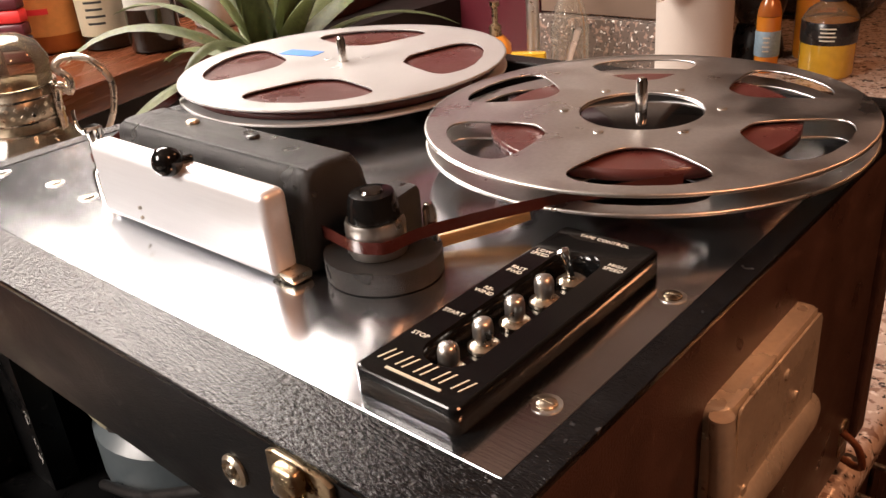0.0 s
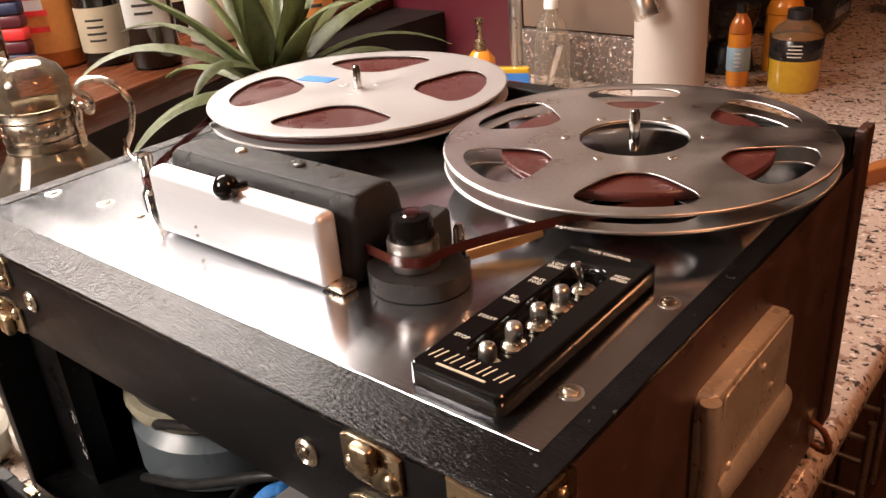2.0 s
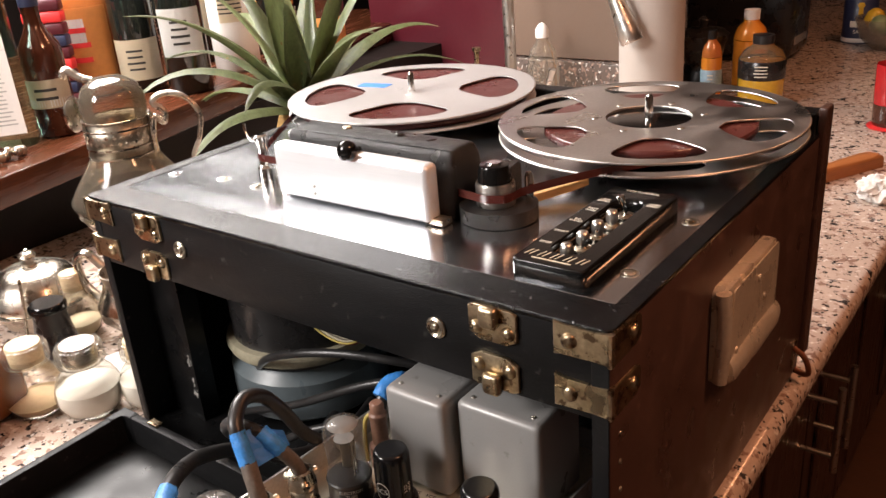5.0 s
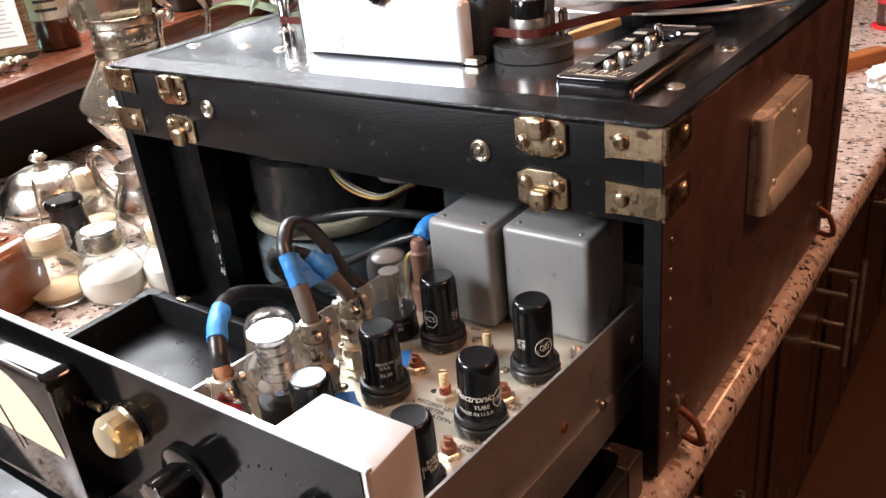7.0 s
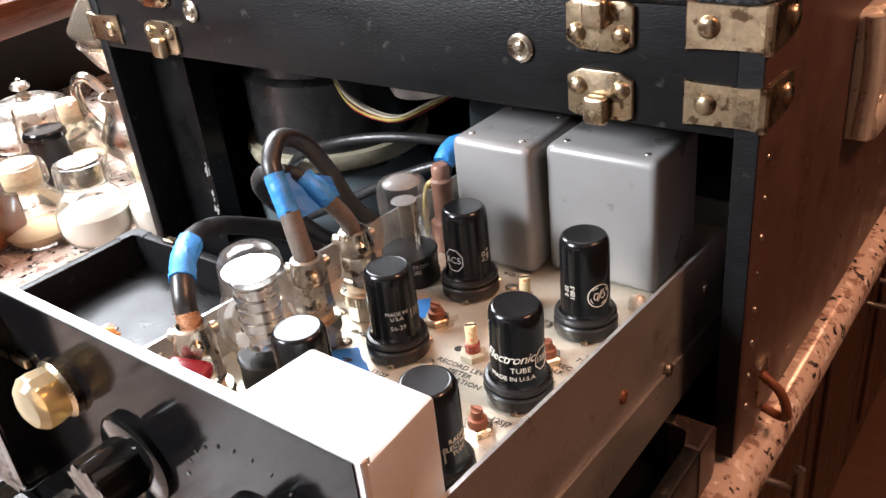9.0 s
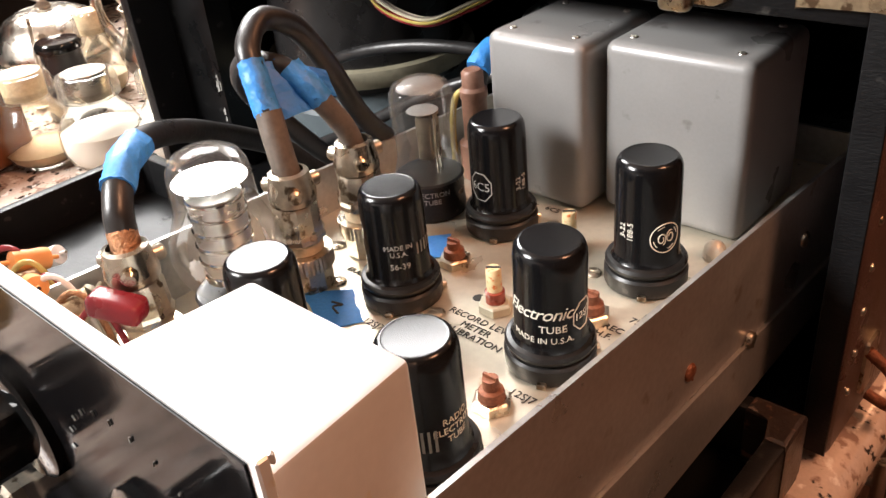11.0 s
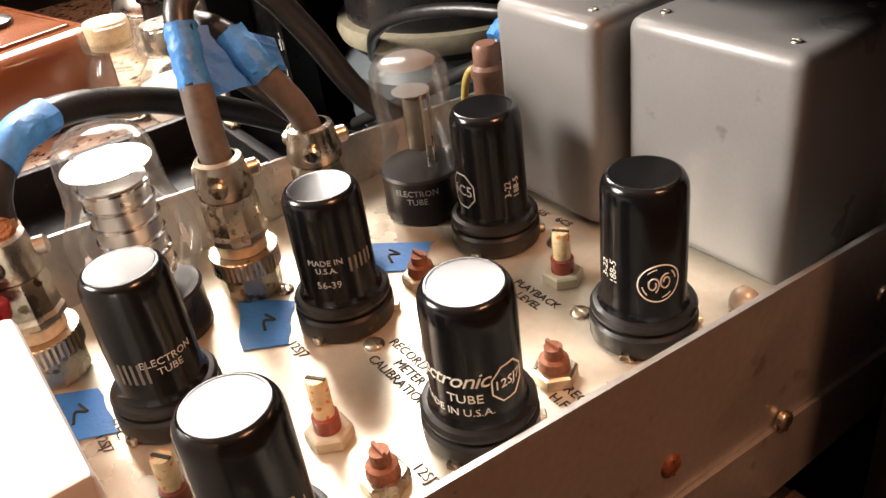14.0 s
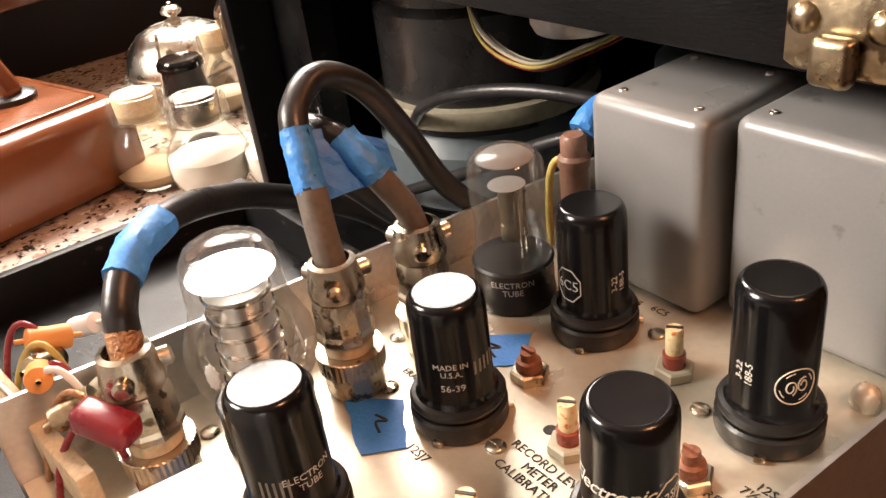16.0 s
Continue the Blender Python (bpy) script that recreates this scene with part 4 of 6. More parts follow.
part("lamp_bulb", moved(lathe([(0.004, 0.0046), (0.0055, 0.007), (0.005, 0.011), (0, 0.013)], 16), on_panel(-0.2105, 1.0435)), M_GETTER, jewel, "small pilot bulb", smooth=60)
meter = part("meter_bezel", moved(prism(rounded(-0.054, 0.054, -0.050, 0.042, 0.008), 0, 0.018, bevel=0.003), on_panel(-0.301, 1.028)), M_BAKELITE, fp, "black level meter bezel", smooth=40)
fan = [(0.047 * math.cos(radians(a)), -0.024 + 0.058 * math.sin(radians(a))) for a in range(20, 161, 7)] + [(-0.046, -0.012), (0.046, -0.012)]
part("meter_dial", prism(fan, 0.0182, 0.0186, m=on_panel(-0.301, 1.028)), M_LABEL, meter, "cream level meter dial")
part("needle", tube([(-0.277, -0.2625, A(1.024)), (-0.298, -0.2625, A(1.073))], 0.0004, 6, 0), M_INK, meter)
part("switch_plate", moved(box(-0.006, 0.006, -0.002, 0.002, 0, 0.003, 0.0008), on_panel(-0.2395, 1.046)), M_BRASS, fp)
for x, z in ((-0.262, 0.950), (-0.225, 0.957), (-0.30, 0.950)):
    jk = part("jack", moved(lathe([(0, 0), (0.0075, 0), (0.0075, 0.004), (0.005, 0.006), (0.005, 0.016), (0.0035, 0.017), (0, 0.017)], 6), on_panel(x, z)), M_NICKEL, fp, "nickel jack", smooth=30)

# transformer covers
def shell(x0, x1, y0, y1, z1):
    t = part("transformer_cover", box(x0, x1, y0, y1, A(CH) + 0.0003, A(z1), 0.0048, 4), M_GREY, amp, "grey-painted steel transformer cover", smooth=50)
    for x in (x0 + 0.009, x1 - 0.009):
        for y in (y0 + 0.009, y1 - 0.009):
            screw(t, (x, y, A(z1)), 0.0017, M_STEEL, h=0.0007)


shell(-0.1630, -0.1128, -0.0145, 0.043, 1.0848), shell(-0.1100, -0.0465, -0.0040, 0.050, 1.0848)
part("acorn_nut", lathe([(0, A(CH)), (0.0046, A(CH)), (0.0046, A(CH) + 0.0025), (0.0040, A(CH) + 0.0055), (0.002, A(CH) + 0.0075), (0, A(CH) + 0.008)], 12, (-0.0500, -0.0165, 0)), M_IVORY_NUT, amp, "domed cream acorn nut", smooth=50)
for x, y in ((-0.0365, 0.02), (-0.0365, 0.055)):
    part("acorn_nut", lathe([(0, A(CH)), (0.004, A(CH)), (0.004, A(CH) + 0.003), (0.0025, A(CH) + 0.006), (0, A(CH) + 0.0065)], 12, (x, y, 0)), M_NICKEL, amp, smooth=50)

# adjusters on the chassis
def adjuster(x, y, tall, ivory):
    a0 = A(CH) + 0.0002
    nut = part("hex_nut", lathe([(0, a0), (0.0068, a0), (0.0068, a0 + 0.0032), (0.006, a0 + 0.0038), (0, a0 + 0.0038)], 6, (x, y, 0)), M_MOTOR_RING if ivory else M_NICKEL, amp, "hexagon nut")
    if ivory:
        part("collar", lathe([(0.0038, a0 + 0.0038), (0.0038, a0 + 0.0085), (0.0026, a0 + 0.009)], 20, (x, y, 0)), M_REDLAC, nut, smooth=40)
        bm = lathe([(0.0029, a0 + 0.0088), (0.0029, a0 + tall), (0.0025, a0 + tall + 0.0006), (0, a0 + tall + 0.0006)], 20, (x, y, 0))
        sh = part("slotted_shaft", bm, M_IVORY, nut, "ivory shaft with orange lacquer", smooth=40)
        part("shaft_slot", moved(box(-0.0027, 0.0027, -0.0005, 0.0005, 0, 0.0008), pose(x, y, a0 + tall + 0.0002, 0, 0, 35)), M_INK, nut)
    else:
        bm = lathe([(0.0046, a0 + 0.0038), (0.0042, a0 + 0.007), (0.0027, a0 + 0.0075), (0.0027, a0 + tall), (0, a0 + tall)], 18, (x, y, 0))
        box(x - 0.0027, x + 0.0027, y - 0.0005, y + 0.0005, a0 + tall - 0.0003, a0 + tall + 0.0012, bm=bm)
        part("rusty_shaft", bm, M_RUST, nut, "rust-red slotted shaft", smooth=40)


for x, y, tall, iv in ((-0.1338, -0.0768, 0.0105, 0), (-0.067, -0.0775, 0.0110, 0), (-0.0672, -0.1352, 0.0115, 0), (-0.1003, -0.0432, 0.0180, 1), (-0.0998, -0.0925, 0.018, 1), (-0.0912, -0.1377, 0.0205, 1), (-0.0960, -0.1790, 0.0180, 1)):
    adjuster(x, y, tall, iv)
for x, y in ((-0.1645, -0.114), (-0.1165, -0.1075), (-0.1865, -0.0945), (-0.155, -0.034), (-0.118, -0.030), (-0.083, -0.052), (-0.150, -0.090), (-0.178, -0.140), (-0.117, -0.168), (-0.084, -0.172), (-0.19, -0.17), (-0.082, -0.028)):
    screw(amp, (x, y, A(CH)), 0.0034, M_NICKEL)
part("vent_hole", lathe([(0.0024, A(CH) + 0.0001), (0.0018, A(CH) + 0.0003), (0, A(CH) + 0.0003)], 16, (-0.110, -0.0905, 0)), M_INK, amp)
for txt, x, y, size in (("RECORD LEVEL", -0.0985, -0.1022, 0.0046), ("METER", -0.098, -0.1068, 0.0046), ("CALIBRATION", -0.0975, -0.1114, 0.0046), ("12SJ7", -0.132, -0.1262, 0.0046), ("PLAYBACK", -0.1005, -0.0548, 0.0042), ("LEVEL", -0.0995, -0.0592, 0.0042),
                        ("12SJ7", -0.062, -0.1262, 0.0046), ("REC", -0.0575, -0.0785, 0.0044), ("H.F.", -0.0585, -0.0835, 0.0044), ("7½", -0.0525, -0.0705, 0.0044), ("6J5", -0.137, -0.0195, 0.0044), ("6C5", -0.1265, -0.0185, 0.0044), ("ERASE", -0.1635, -0.1045, 0.0040), ("ELEC.", -0.1375, -0.1825, 0.0042), ("12SJ7", -0.1345, -0.1875, 0.0042), ("12S", -0.05, -0.0665, 0.0044)):
    part("lettering", moved(words(txt, size, deep=0.00008), pose(x, y, A(CH) + 0.0002)), M_INK, amp)

# ---- valves ----
def face(a, z):
    return Matrix.Translation((0, 0, z)) @ Matrix.Rotation(radians(a), 4, "Z") @ TO_FRONT


def metal_valve(x, y, marks, label, tall=0.0525):
    v = thing("vacuum_tube", (x, y, CH + 0.0006), label, "vacuum tube", "metal vacuum tubes on the chassis", rz=0)
    part("socket_flange", lathe([(0, 0), (0.0154, 0), (0.0158, 0.001), (0.0158, 0.0062), (0.0150, 0.0072), (0.0141, 0.0074), (0.0141, 0.0084), (0.0153, 0.0088), (0.0155, 0.0100), (0.0148, 0.0112), (0.0130, 0.0118), (0, 0.0118)], 40), M_TUBE_BASE, v, "dusty black valve base", smooth=35)
    up = lambda z: 0.0118 + (z - 0.0118) * (tall - 0.0118) / 0.0421
    sh = part("metal_shell", lathe([(r * 0.915, up(z)) for r, z in ((0.0146, 0.0118), (0.0139, 0.0128), (0.0133, 0.0142), (0.0132, 0.0470), (0.0130, 0.0500), (0.0126, 0.0515), (0.0118, 0.0529), (0.0109, 0.05360), (0.0104, 0.05372), (0.0101, 0.05365), (0.0097, 0.05362), (0, 0.05362))], 48), M_TUBE, v, "glossy black enamelled shell", smooth=35)
    for k in range(3):
        part("base_lug", moved(box(-0.0016, 0.0016, -0.0175, -0.0150, 0.0, 0.0022, 0.0004, 1), Matrix.Rotation(radians(120 * k + 25), 4, "Z")), M_NICKEL, v)
    for kind, a, z, arg in marks:
        if kind == "text":
            txt, size, m = arg
            part("lettering", moved(words(txt, size, 0.01213, 0.00006, 0.9 if txt == "Electronic" else 1.0, 0.35 if txt == "Electronic" else 0.0), face(a, z)), m, sh)
        elif kind == "side":
            txt, size, m = arg
            bm = words(txt, size, 0, 0.00006)
            bmesh.ops.rotate(bm, verts=bm.verts, matrix=Matrix.Rotation(radians(90), 3, "Z"))
            for w in bm.verts:
                t, r = w.co.x / 0.01213, 0.01213 + w.co.z
                w.co = (r * math.sin(t), w.co.y, r * math.cos(t))
            part("lettering", moved(bm, face(a, z)), m, sh)
        elif kind == "bars":
            n, w, h, m = arg
            for q in range(5):
                part("print_stroke", moved(bars(1, w * 0.12, h, 0.01213, 1), face(a + (q - 2) * 9, z)), M_FAINT, sh)
        elif kind in ("ring", "octagon"):
            r, m = arg
            n, bm = (36 if kind == "ring" else 8), bmesh.new()
            path = [(r * math.sin(2 * math.pi * (i + 0.5) / n), r * (1.15 if kind == "octagon" else 1) * math.cos(2 * math.pi * (i + 0.5) / n), 0.01215) for i in range(n + 1)]
            path = [p for a2, b2 in zip(path, path[1:]) for p in (a2, tuple((u + w) / 2 for u, w in zip(a2, b2)))] + [path[-1]]
            tube(path, 0.00024, 5, 0, bm=bm)
            if kind == "ring":
                for sx in (-1, 1):
                    tube([(r * (0.30 * sx + (0.30 - 0.0042 * t) * math.cos(0.19 * t + 1.2 * sx)), r * (0.05 * sx + (0.44 - 0.006 * t) * math.sin(0.19 * t + 1.2 * sx)), 0.01215) for t in range(0, 44)], 0.00024, 5, 0, bm=bm)
                for q in range(4):
                    b0 = 0.8 + 1.571 * q
                    tube([(r * 0.80 * math.sin(b0 + 0.12 * t), r * 0.80 * math.cos(b0 + 0.12 * t), 0.01215) for t in range(6)], 0.0002, 5, 0, bm=bm)
            for w in bm.verts:
                t, rr = w.co.x / 0.01213, w.co.z
                w.co = (rr * math.sin(t), w.co.y, rr * math.cos(t))
            part("print_emblem", moved(bm, face(a, z)), m, sh, "round white emblem" if kind == "ring" else "")
    return v


W_, G_ = M_WHITEINK, M_GREYINK
L_ = "black enamelled metal vacuum tube"
metal_valve(-0.0647, -0.0440, [("ring", 63, 0.0240, (0.0060, W_)), ("side", -8, 0.026, ("3-22\n188-5", 0.0034, W_))], L_ + " with round white emblem")
crooked = metal_valve(-0.0660, -0.1048, [("text", 13, 0.0272, ("Electronic", 0.0068, W_)), ("text", 40, 0.0212, ("TUBE", 0.0040, W_)), ("text", 22, 0.0166, ("MADE IN U.S.A.", 0.0033, W_)), ("octagon", 96, 0.0240, (0.0052, W_)), ("text", 96, 0.0240, ("12SJ7", 0.0040, W_))], L_ + " printed with white script", 0.0485)
crooked.matrix_basis = pose(-0.0660, -0.1048, CH + 0.0010, 1.2, 2.4, 0)
metal_valve(-0.1362, -0.1053, [("text", 50, 0.0262, ("MADE IN\nU.S.A.", 0.0028, G_)), ("text", 50, 0.0196, ("56-39", 0.0034, G_)), ("bars", 104, 0.0255, (1, 0.009, 0.006, G_))], L_ + " with grey print", 0.0480)
metal_valve(-0.1372, -0.0413, [("octagon", -2, 0.0235, (0.0058, G_)), ("text", -2, 0.0235, ("6C5", 0.0056, G_)), ("side", 88, 0.024, ("3-22\n188-5", 0.0034, G_))], L_ + " with octagonal grey mark", 0.0505)
metal_valve(-0.0645, -0.1672, [("bars", 40, 0.0215, (1, 0.010, 0.0095, M_CREAMINK)), ("text", 92, 0.0235, ("RADIO\nELECTRON\nTUBE", 0.0032, M_CREAMINK))], L_ + " with worn cream print", 0.0495)
metal_valve(-0.1345, -0.1662, [("bars", 48, 0.0225, (1, 0.009, 0.0085, G_)), ("text", 96, 0.0235, ("ELECTRON\nTUBE", 0.0032, G_))], L_ + " with faded grey print", 0.0500)


def glass_valve(x, y, shape, base_r, base_h, label, wide):
    v = thing("glass_vacuum_tube", (x, y, CH + 0.0006), label, "vacuum tube", "glass vacuum tubes on the chassis")
    b = part("tube_base", lathe([(0, 0), (base_r * 1.02, 0), (base_r * 1.02, 0.004), (base_r, 0.0045), (base_r, base_h), (base_r * 1.03, base_h + 0.0008), (base_r * 0.97, base_h + 0.0016), (0, base_h + 0.0016)], 40), M_TUBE_BASE, v, "black moulded base", smooth=40)
    env = part("glass_envelope", lathe(shape, 48), G_TUBE, v, "clear glass envelope", smooth=70)
    if wide:
        pl = part("anode", lathe([(0, 0.022), (0.0100, 0.022), (0.0100, 0.0560), (0, 0.0560)], 28), M_GETTER, v, "ringed metal anode", smooth=40)
        for k in range(6):
            z = 0.024 + 0.006 * k
            part("anode_ring", lathe([(0.0100, z), (0.0107, z + 0.0004), (0.0107, z + 0.0012), (0.0100, z + 0.0016)], 28), M_CHROME, pl, smooth=50)
        part("getter_disc", lathe([(0, 0.0610), (0.0132, 0.0610), (0.0134, 0.0615), (0, 0.0618)], 36), M_GETTER, v, "bright mirrored getter disc", smooth=40)
        for a in (70, 170, 280):
            m = Matrix.Rotation(radians(a), 4, "Z")
            pts = [(0.0035 * (1 + 0.25 * (i % 2)) * math.cos(2 * math.pi * i / 20), 0.0035 * (1 + 0.25 * (i % 2)) * math.sin(2 * math.pi * i / 20)) for i in range(20)]
            part("mica_spacer", prism(pts, 0, 0.0004, m=m @ Matrix.Translation((0.0150, 0, 0.032)) @ Matrix.Rotation(radians(80), 4, "Y")), M_WHITE, v)
    else:
        part("anode", moved(box(-0.0036, 0.0036, -0.0022, 0.0022, 0.024, 0.0450, 0.0015), pose(0, 0, 0, 0, 0, 30)), M_PEWTER, v, "grey plate structure", smooth=40)
        part("getter_cap", lathe([(0.0104, 0.0584), (0.0080, 0.0603), (0.004, 0.0612), (0, 0.0614)], 32), G_SILVERED, v, "silvered getter patch", smooth=60)
        part("mica_spacer", lathe([(0, 0.0475), (0.0070, 0.0475), (0.0070, 0.0478), (0, 0.0478)], 24), G_SILVERED, v)
        for a in (0, 120, 240):
            part("support_wire", tube([(0.006 * math.cos(a), 0.006 * math.sin(a), 0.019), (0.0065 * math.cos(a), 0.0065 * math.sin(a), 0.0475)], 0.0005, 6, 0), M_NICKEL, v)
        part("lettering", moved(words("ELECTRON\nTUBE", 0.0034, base_r + 0.0001, 0.00006), face(46, 0.0115)), M_GREYINK, b)
    return v


glass_valve(-0.1745, -0.1535, [(0.0135, 0.0165), (0.0152, 0.020), (0.0192, 0.027), (0.0204, 0.034), (0.0200, 0.039), (0.0176, 0.045), (0.0155, 0.050), (0.0151, 0.056), (0.0149, 0.062), (0.0142, 0.0665), (0.0122, 0.0700), (0.0085, 0.0722), (0.0040, 0.0732), (0, 0.0734)], 0.0155, 0.0145, "clear glass vacuum tube with mirrored getter disc", True)
glass_valve(-0.1745, -0.0458, [(0.0146, 0.0180), (0.0148, 0.021), (0.0134, 0.026), (0.0132, 0.034), (0.0141, 0.044), (0.0143, 0.051), (0.0139, 0.0560), (0.0122, 0.0595), (0.0078, 0.0616), (0, 0.0624)], 0.0154, 0.0165, "clear glass vacuum tube with black printed base", False)

# ---- cables with their plugs ----
def plug(o, x, y, tilt=0):
    z0 = 0.0006
    m = pose(x, y, 0, 0, tilt, 0)
    part("socket_body", moved(lathe([(0, z0), (0.0102, z0), (0.0104, 0.0012), (0.0104, 0.010), (0, 0.010)], 10), m), M_NICKEL, o, "nickel chassis socket")
    bm = prism([(0.0114 * (1 + 0.025 * (i % 2)) * math.cos(math.pi * i / 40), 0.0114 * (1 + 0.025 * (i % 2)) * math.sin(math.pi * i / 40)) for i in range(80)], 0.0102, 0.0170, bevel=0.0005, seg=1)
    part("knurled_ring", moved(bm, m), M_NICKEL, o, "knurled nickel ring")
    part("cork_washer", moved(lathe([(0.0084, 0.0172), (0.0086, 0.0215), (0.0082, 0.022)], 24), m), M_CORK, o, smooth=40)
    part("plug_shell", moved(lathe([(0.0086, 0.0218), (0.0102, 0.0226), (0.0104, 0.0248), (0.0096, 0.0262), (0.0094, 0.036), (0.0086, 0.0378), (0.0078, 0.0382)], 10), m), M_NICKEL, o, "worn nickel plug shell", smooth=25)
    cl = part("cable_clamp", moved(lathe([(0.0074, 0.0378), (0.0092, 0.039), (0.0095, 0.042), (0.0086, 0.0465), (0.0078, 0.0508), (0.0060, 0.0515)], 24), m), M_NICKEL, o, "nickel cable clamp", smooth=40)
    for a in (200, 330, 80):
        part("clamp_screw", moved(lathe([(0.003, -0.001), (0.003, 0.003), (0.002, 0.004), (0, 0.004)], 12), m @ Matrix.Translation((0.0085 * math.cos(radians(a)), 0.0085 * math.sin(radians(a)), 0.0445)) @ Matrix.Rotation(radians(a), 4, "Z") @ TO_RIGHT), M_NICKEL, cl, smooth=40)


def wrap_tape(o, points, r, seed):
    """Crumpled masking tape round a cable."""
    rnd = random.Random(seed)
    bm = tube(points, r * 0.95, 18, 6)
    for v in bm.verts:
        v.co += Vector((rnd.uniform(-1, 1), rnd.uniform(-1, 1), rnd.uniform(-1, 1))) * r * 0.07
    return part("tape_wrap", bm, M_BLUE_PALE, o, "crumpled blue masking tape", smooth=32)


def flag(o, corners, seed):
    """A folded end of tape, with creases and thickness."""
    rnd = random.Random(seed)
    a, b, c, d = [Vector(q) for q in corners]
    bm, n, g = bmesh.new(), 7, []
    nor = (b - a).cross(d - a).normalized()
    for i in range(n + 1):
        row = []
        for j in range(n + 1):
            u, v = i / n, j / n
            p = (a * (1 - u) + b * u) * (1 - v) + (d * (1 - u) + c * u) * v
            row.append(p + nor * (0.0016 * math.sin(5 * u + seed) * v + rnd.uniform(-1, 1) * 0.0005))
        g.append(row)
    lo = [[bm.verts.new(p - nor * 0.0001) for p in row] for row in g]
    hi = [[bm.verts.new(p + nor * 0.0001) for p in row] for row in g]
    for i in range(n):
        for j in range(n):
            bm.faces.new((lo[i][j], lo[i + 1][j], lo[i + 1][j + 1], lo[i][j + 1]))
            bm.faces.new((hi[i][j], hi[i][j + 1], hi[i + 1][j + 1], hi[i + 1][j]))
    return part("tape_flag", bm, M_BLUE, o, "loose end of blue masking tape")


c1 = thing("cable", (0, 0, CH), "dusty brown cable with nickel plug and blue tape tag", "cable", "plugged cables")
plug(c1, -0.1742, -0.1210)
part("cable_end", tube([(-0.1742, -0.1210, 0.048), (-0.1775, -0.1205, 0.060), (-0.1825, -0.1185, 0.0725)], 0.0052, 12, 6), M_CABLE_DUST, c1, smooth=60)
part("cable_sleeve", tube([(-0.1815, -0.1188, 0.0705), (-0.190, -0.1160, 0.085), (-0.1965, -0.1115, 0.0945), (-0.2045, -0.0975, 0.0990), (-0.2080, -0.0800, 0.0900), (-0.2100, -0.0640, 0.0680), (-0.2160, -0.0420, 0.0330), (-0.222, -0.010, 0.005), (-0.228, 0.04, -0.02), (-0.235, 0.12, -0.06)], 0.0048, 12, 8), M_CABLE, c1, "black rubber cable", smooth=60)
wrap_tape(c1, [(-0.1822, -0.1186, 0.071), (-0.187, -0.1172, 0.080), (-0.1925, -0.1148, 0.089)], 0.0054, 3)
flag(c1, [(-0.1935, -0.1200, 0.0890), (-0.1890, -0.0990, 0.0860), (-0.1780, -0.1010, 0.0680), (-0.1790, -0.1205, 0.0690)], 1)
c2 = thing("cable", (0, 0, CH), "dusty brown cable with nickel plug under blue tape", "cable", "plugged cables")
plug(c2, -0.1728, -0.0880)
part("cable_end", tube([(-0.1728, -0.0880, 0.048), (-0.1742, -0.0905, 0.058), (-0.1785, -0.0975, 0.072), (-0.184, -0.1, 0.080)], 0.0046, 12, 6), M_CABLE_DUST, c2, smooth=60)
part("cable_sleeve", tube([(-0.182, -0.0995, 0.078), (-0.192, -0.1035, 0.084), (-0.212, -0.1045, 0.082), (-0.228, -0.096, 0.066), (-0.234, -0.075, 0.040), (-0.24, -0.04, 0.005), (-0.26, 0.03, -0.03), (-0.30, 0.11, -0.055)], 0.0046, 12, 8), M_CABLE, c2, "black rubber cable", smooth=60)
flag(c2, [(-0.1900, -0.1060, 0.0880), (-0.1800, -0.0900, 0.0800), (-0.1755, -0.0900, 0.0700), (-0.1815, -0.1020, 0.0750)], 2)
wrap_tape(c2, [(-0.1775, -0.0965, 0.070), (-0.181, -0.099, 0.076), (-0.188, -0.1015, 0.083)], 0.0056, 6)
c3 = thing("cable", (0, 0, CH), "black cable with frayed copper braid and blue tape", "cable", "plugged cables")
plug(c3, -0.1780, -0.1885)
part("copper_braid", tube([(-0.178, -0.1885, 0.046), (-0.180, -0.187, 0.050), (-0.182, -0.186, 0.055)], 0.0052, 14, 6), M_BRAID, c3, "frayed copper braid", smooth=60)
part("cable_sleeve", tube([(-0.1815, -0.1862, 0.053), (-0.184, -0.184, 0.061), (-0.192, -0.176, 0.069), (-0.207, -0.160, 0.070), (-0.226, -0.138, 0.062), (-0.246, -0.108, 0.046), (-0.262, -0.06, 0.015), (-0.28, 0.0, -0.04), (-0.32, 0.08, -0.06)], 0.0052, 12, 8), M_CABLE, c3, "black rubber cable", smooth=60)
wrap_tape(c3, [(-0.188, -0.180, 0.0665), (-0.196, -0.172, 0.0705), (-0.207, -0.160, 0.070)], 0.0062, 9)
c4 = thing("cable", (0, 0, CH), "brown ribbed plug with blue taped lead behind the tubes", "cable", "plugged cables")
part("plug_body", lathe([(0, 0.0006), (0.0085, 0.0006), (0.0085, 0.018), (0.0060, 0.020), (0.0060, 0.040), (0.0066, 0.041), (0.0066, 0.0445), (0.0052, 0.046), (0.0052, 0.0525), (0.004, 0.054), (0, 0.054)], 20, (-0.1775, -0.008, 0)), M_BROWNPLUG, c4, "brown ribbed plug", smooth=40)
part("wire", tube([(-0.1775, -0.008, 0.044), (-0.184, -0.012, 0.042), (-0.1865, -0.014, 0.030), (-0.187, -0.0145, 0.004)], 0.0016, 8, 6), M_WIRE_Y, c4, smooth=60)
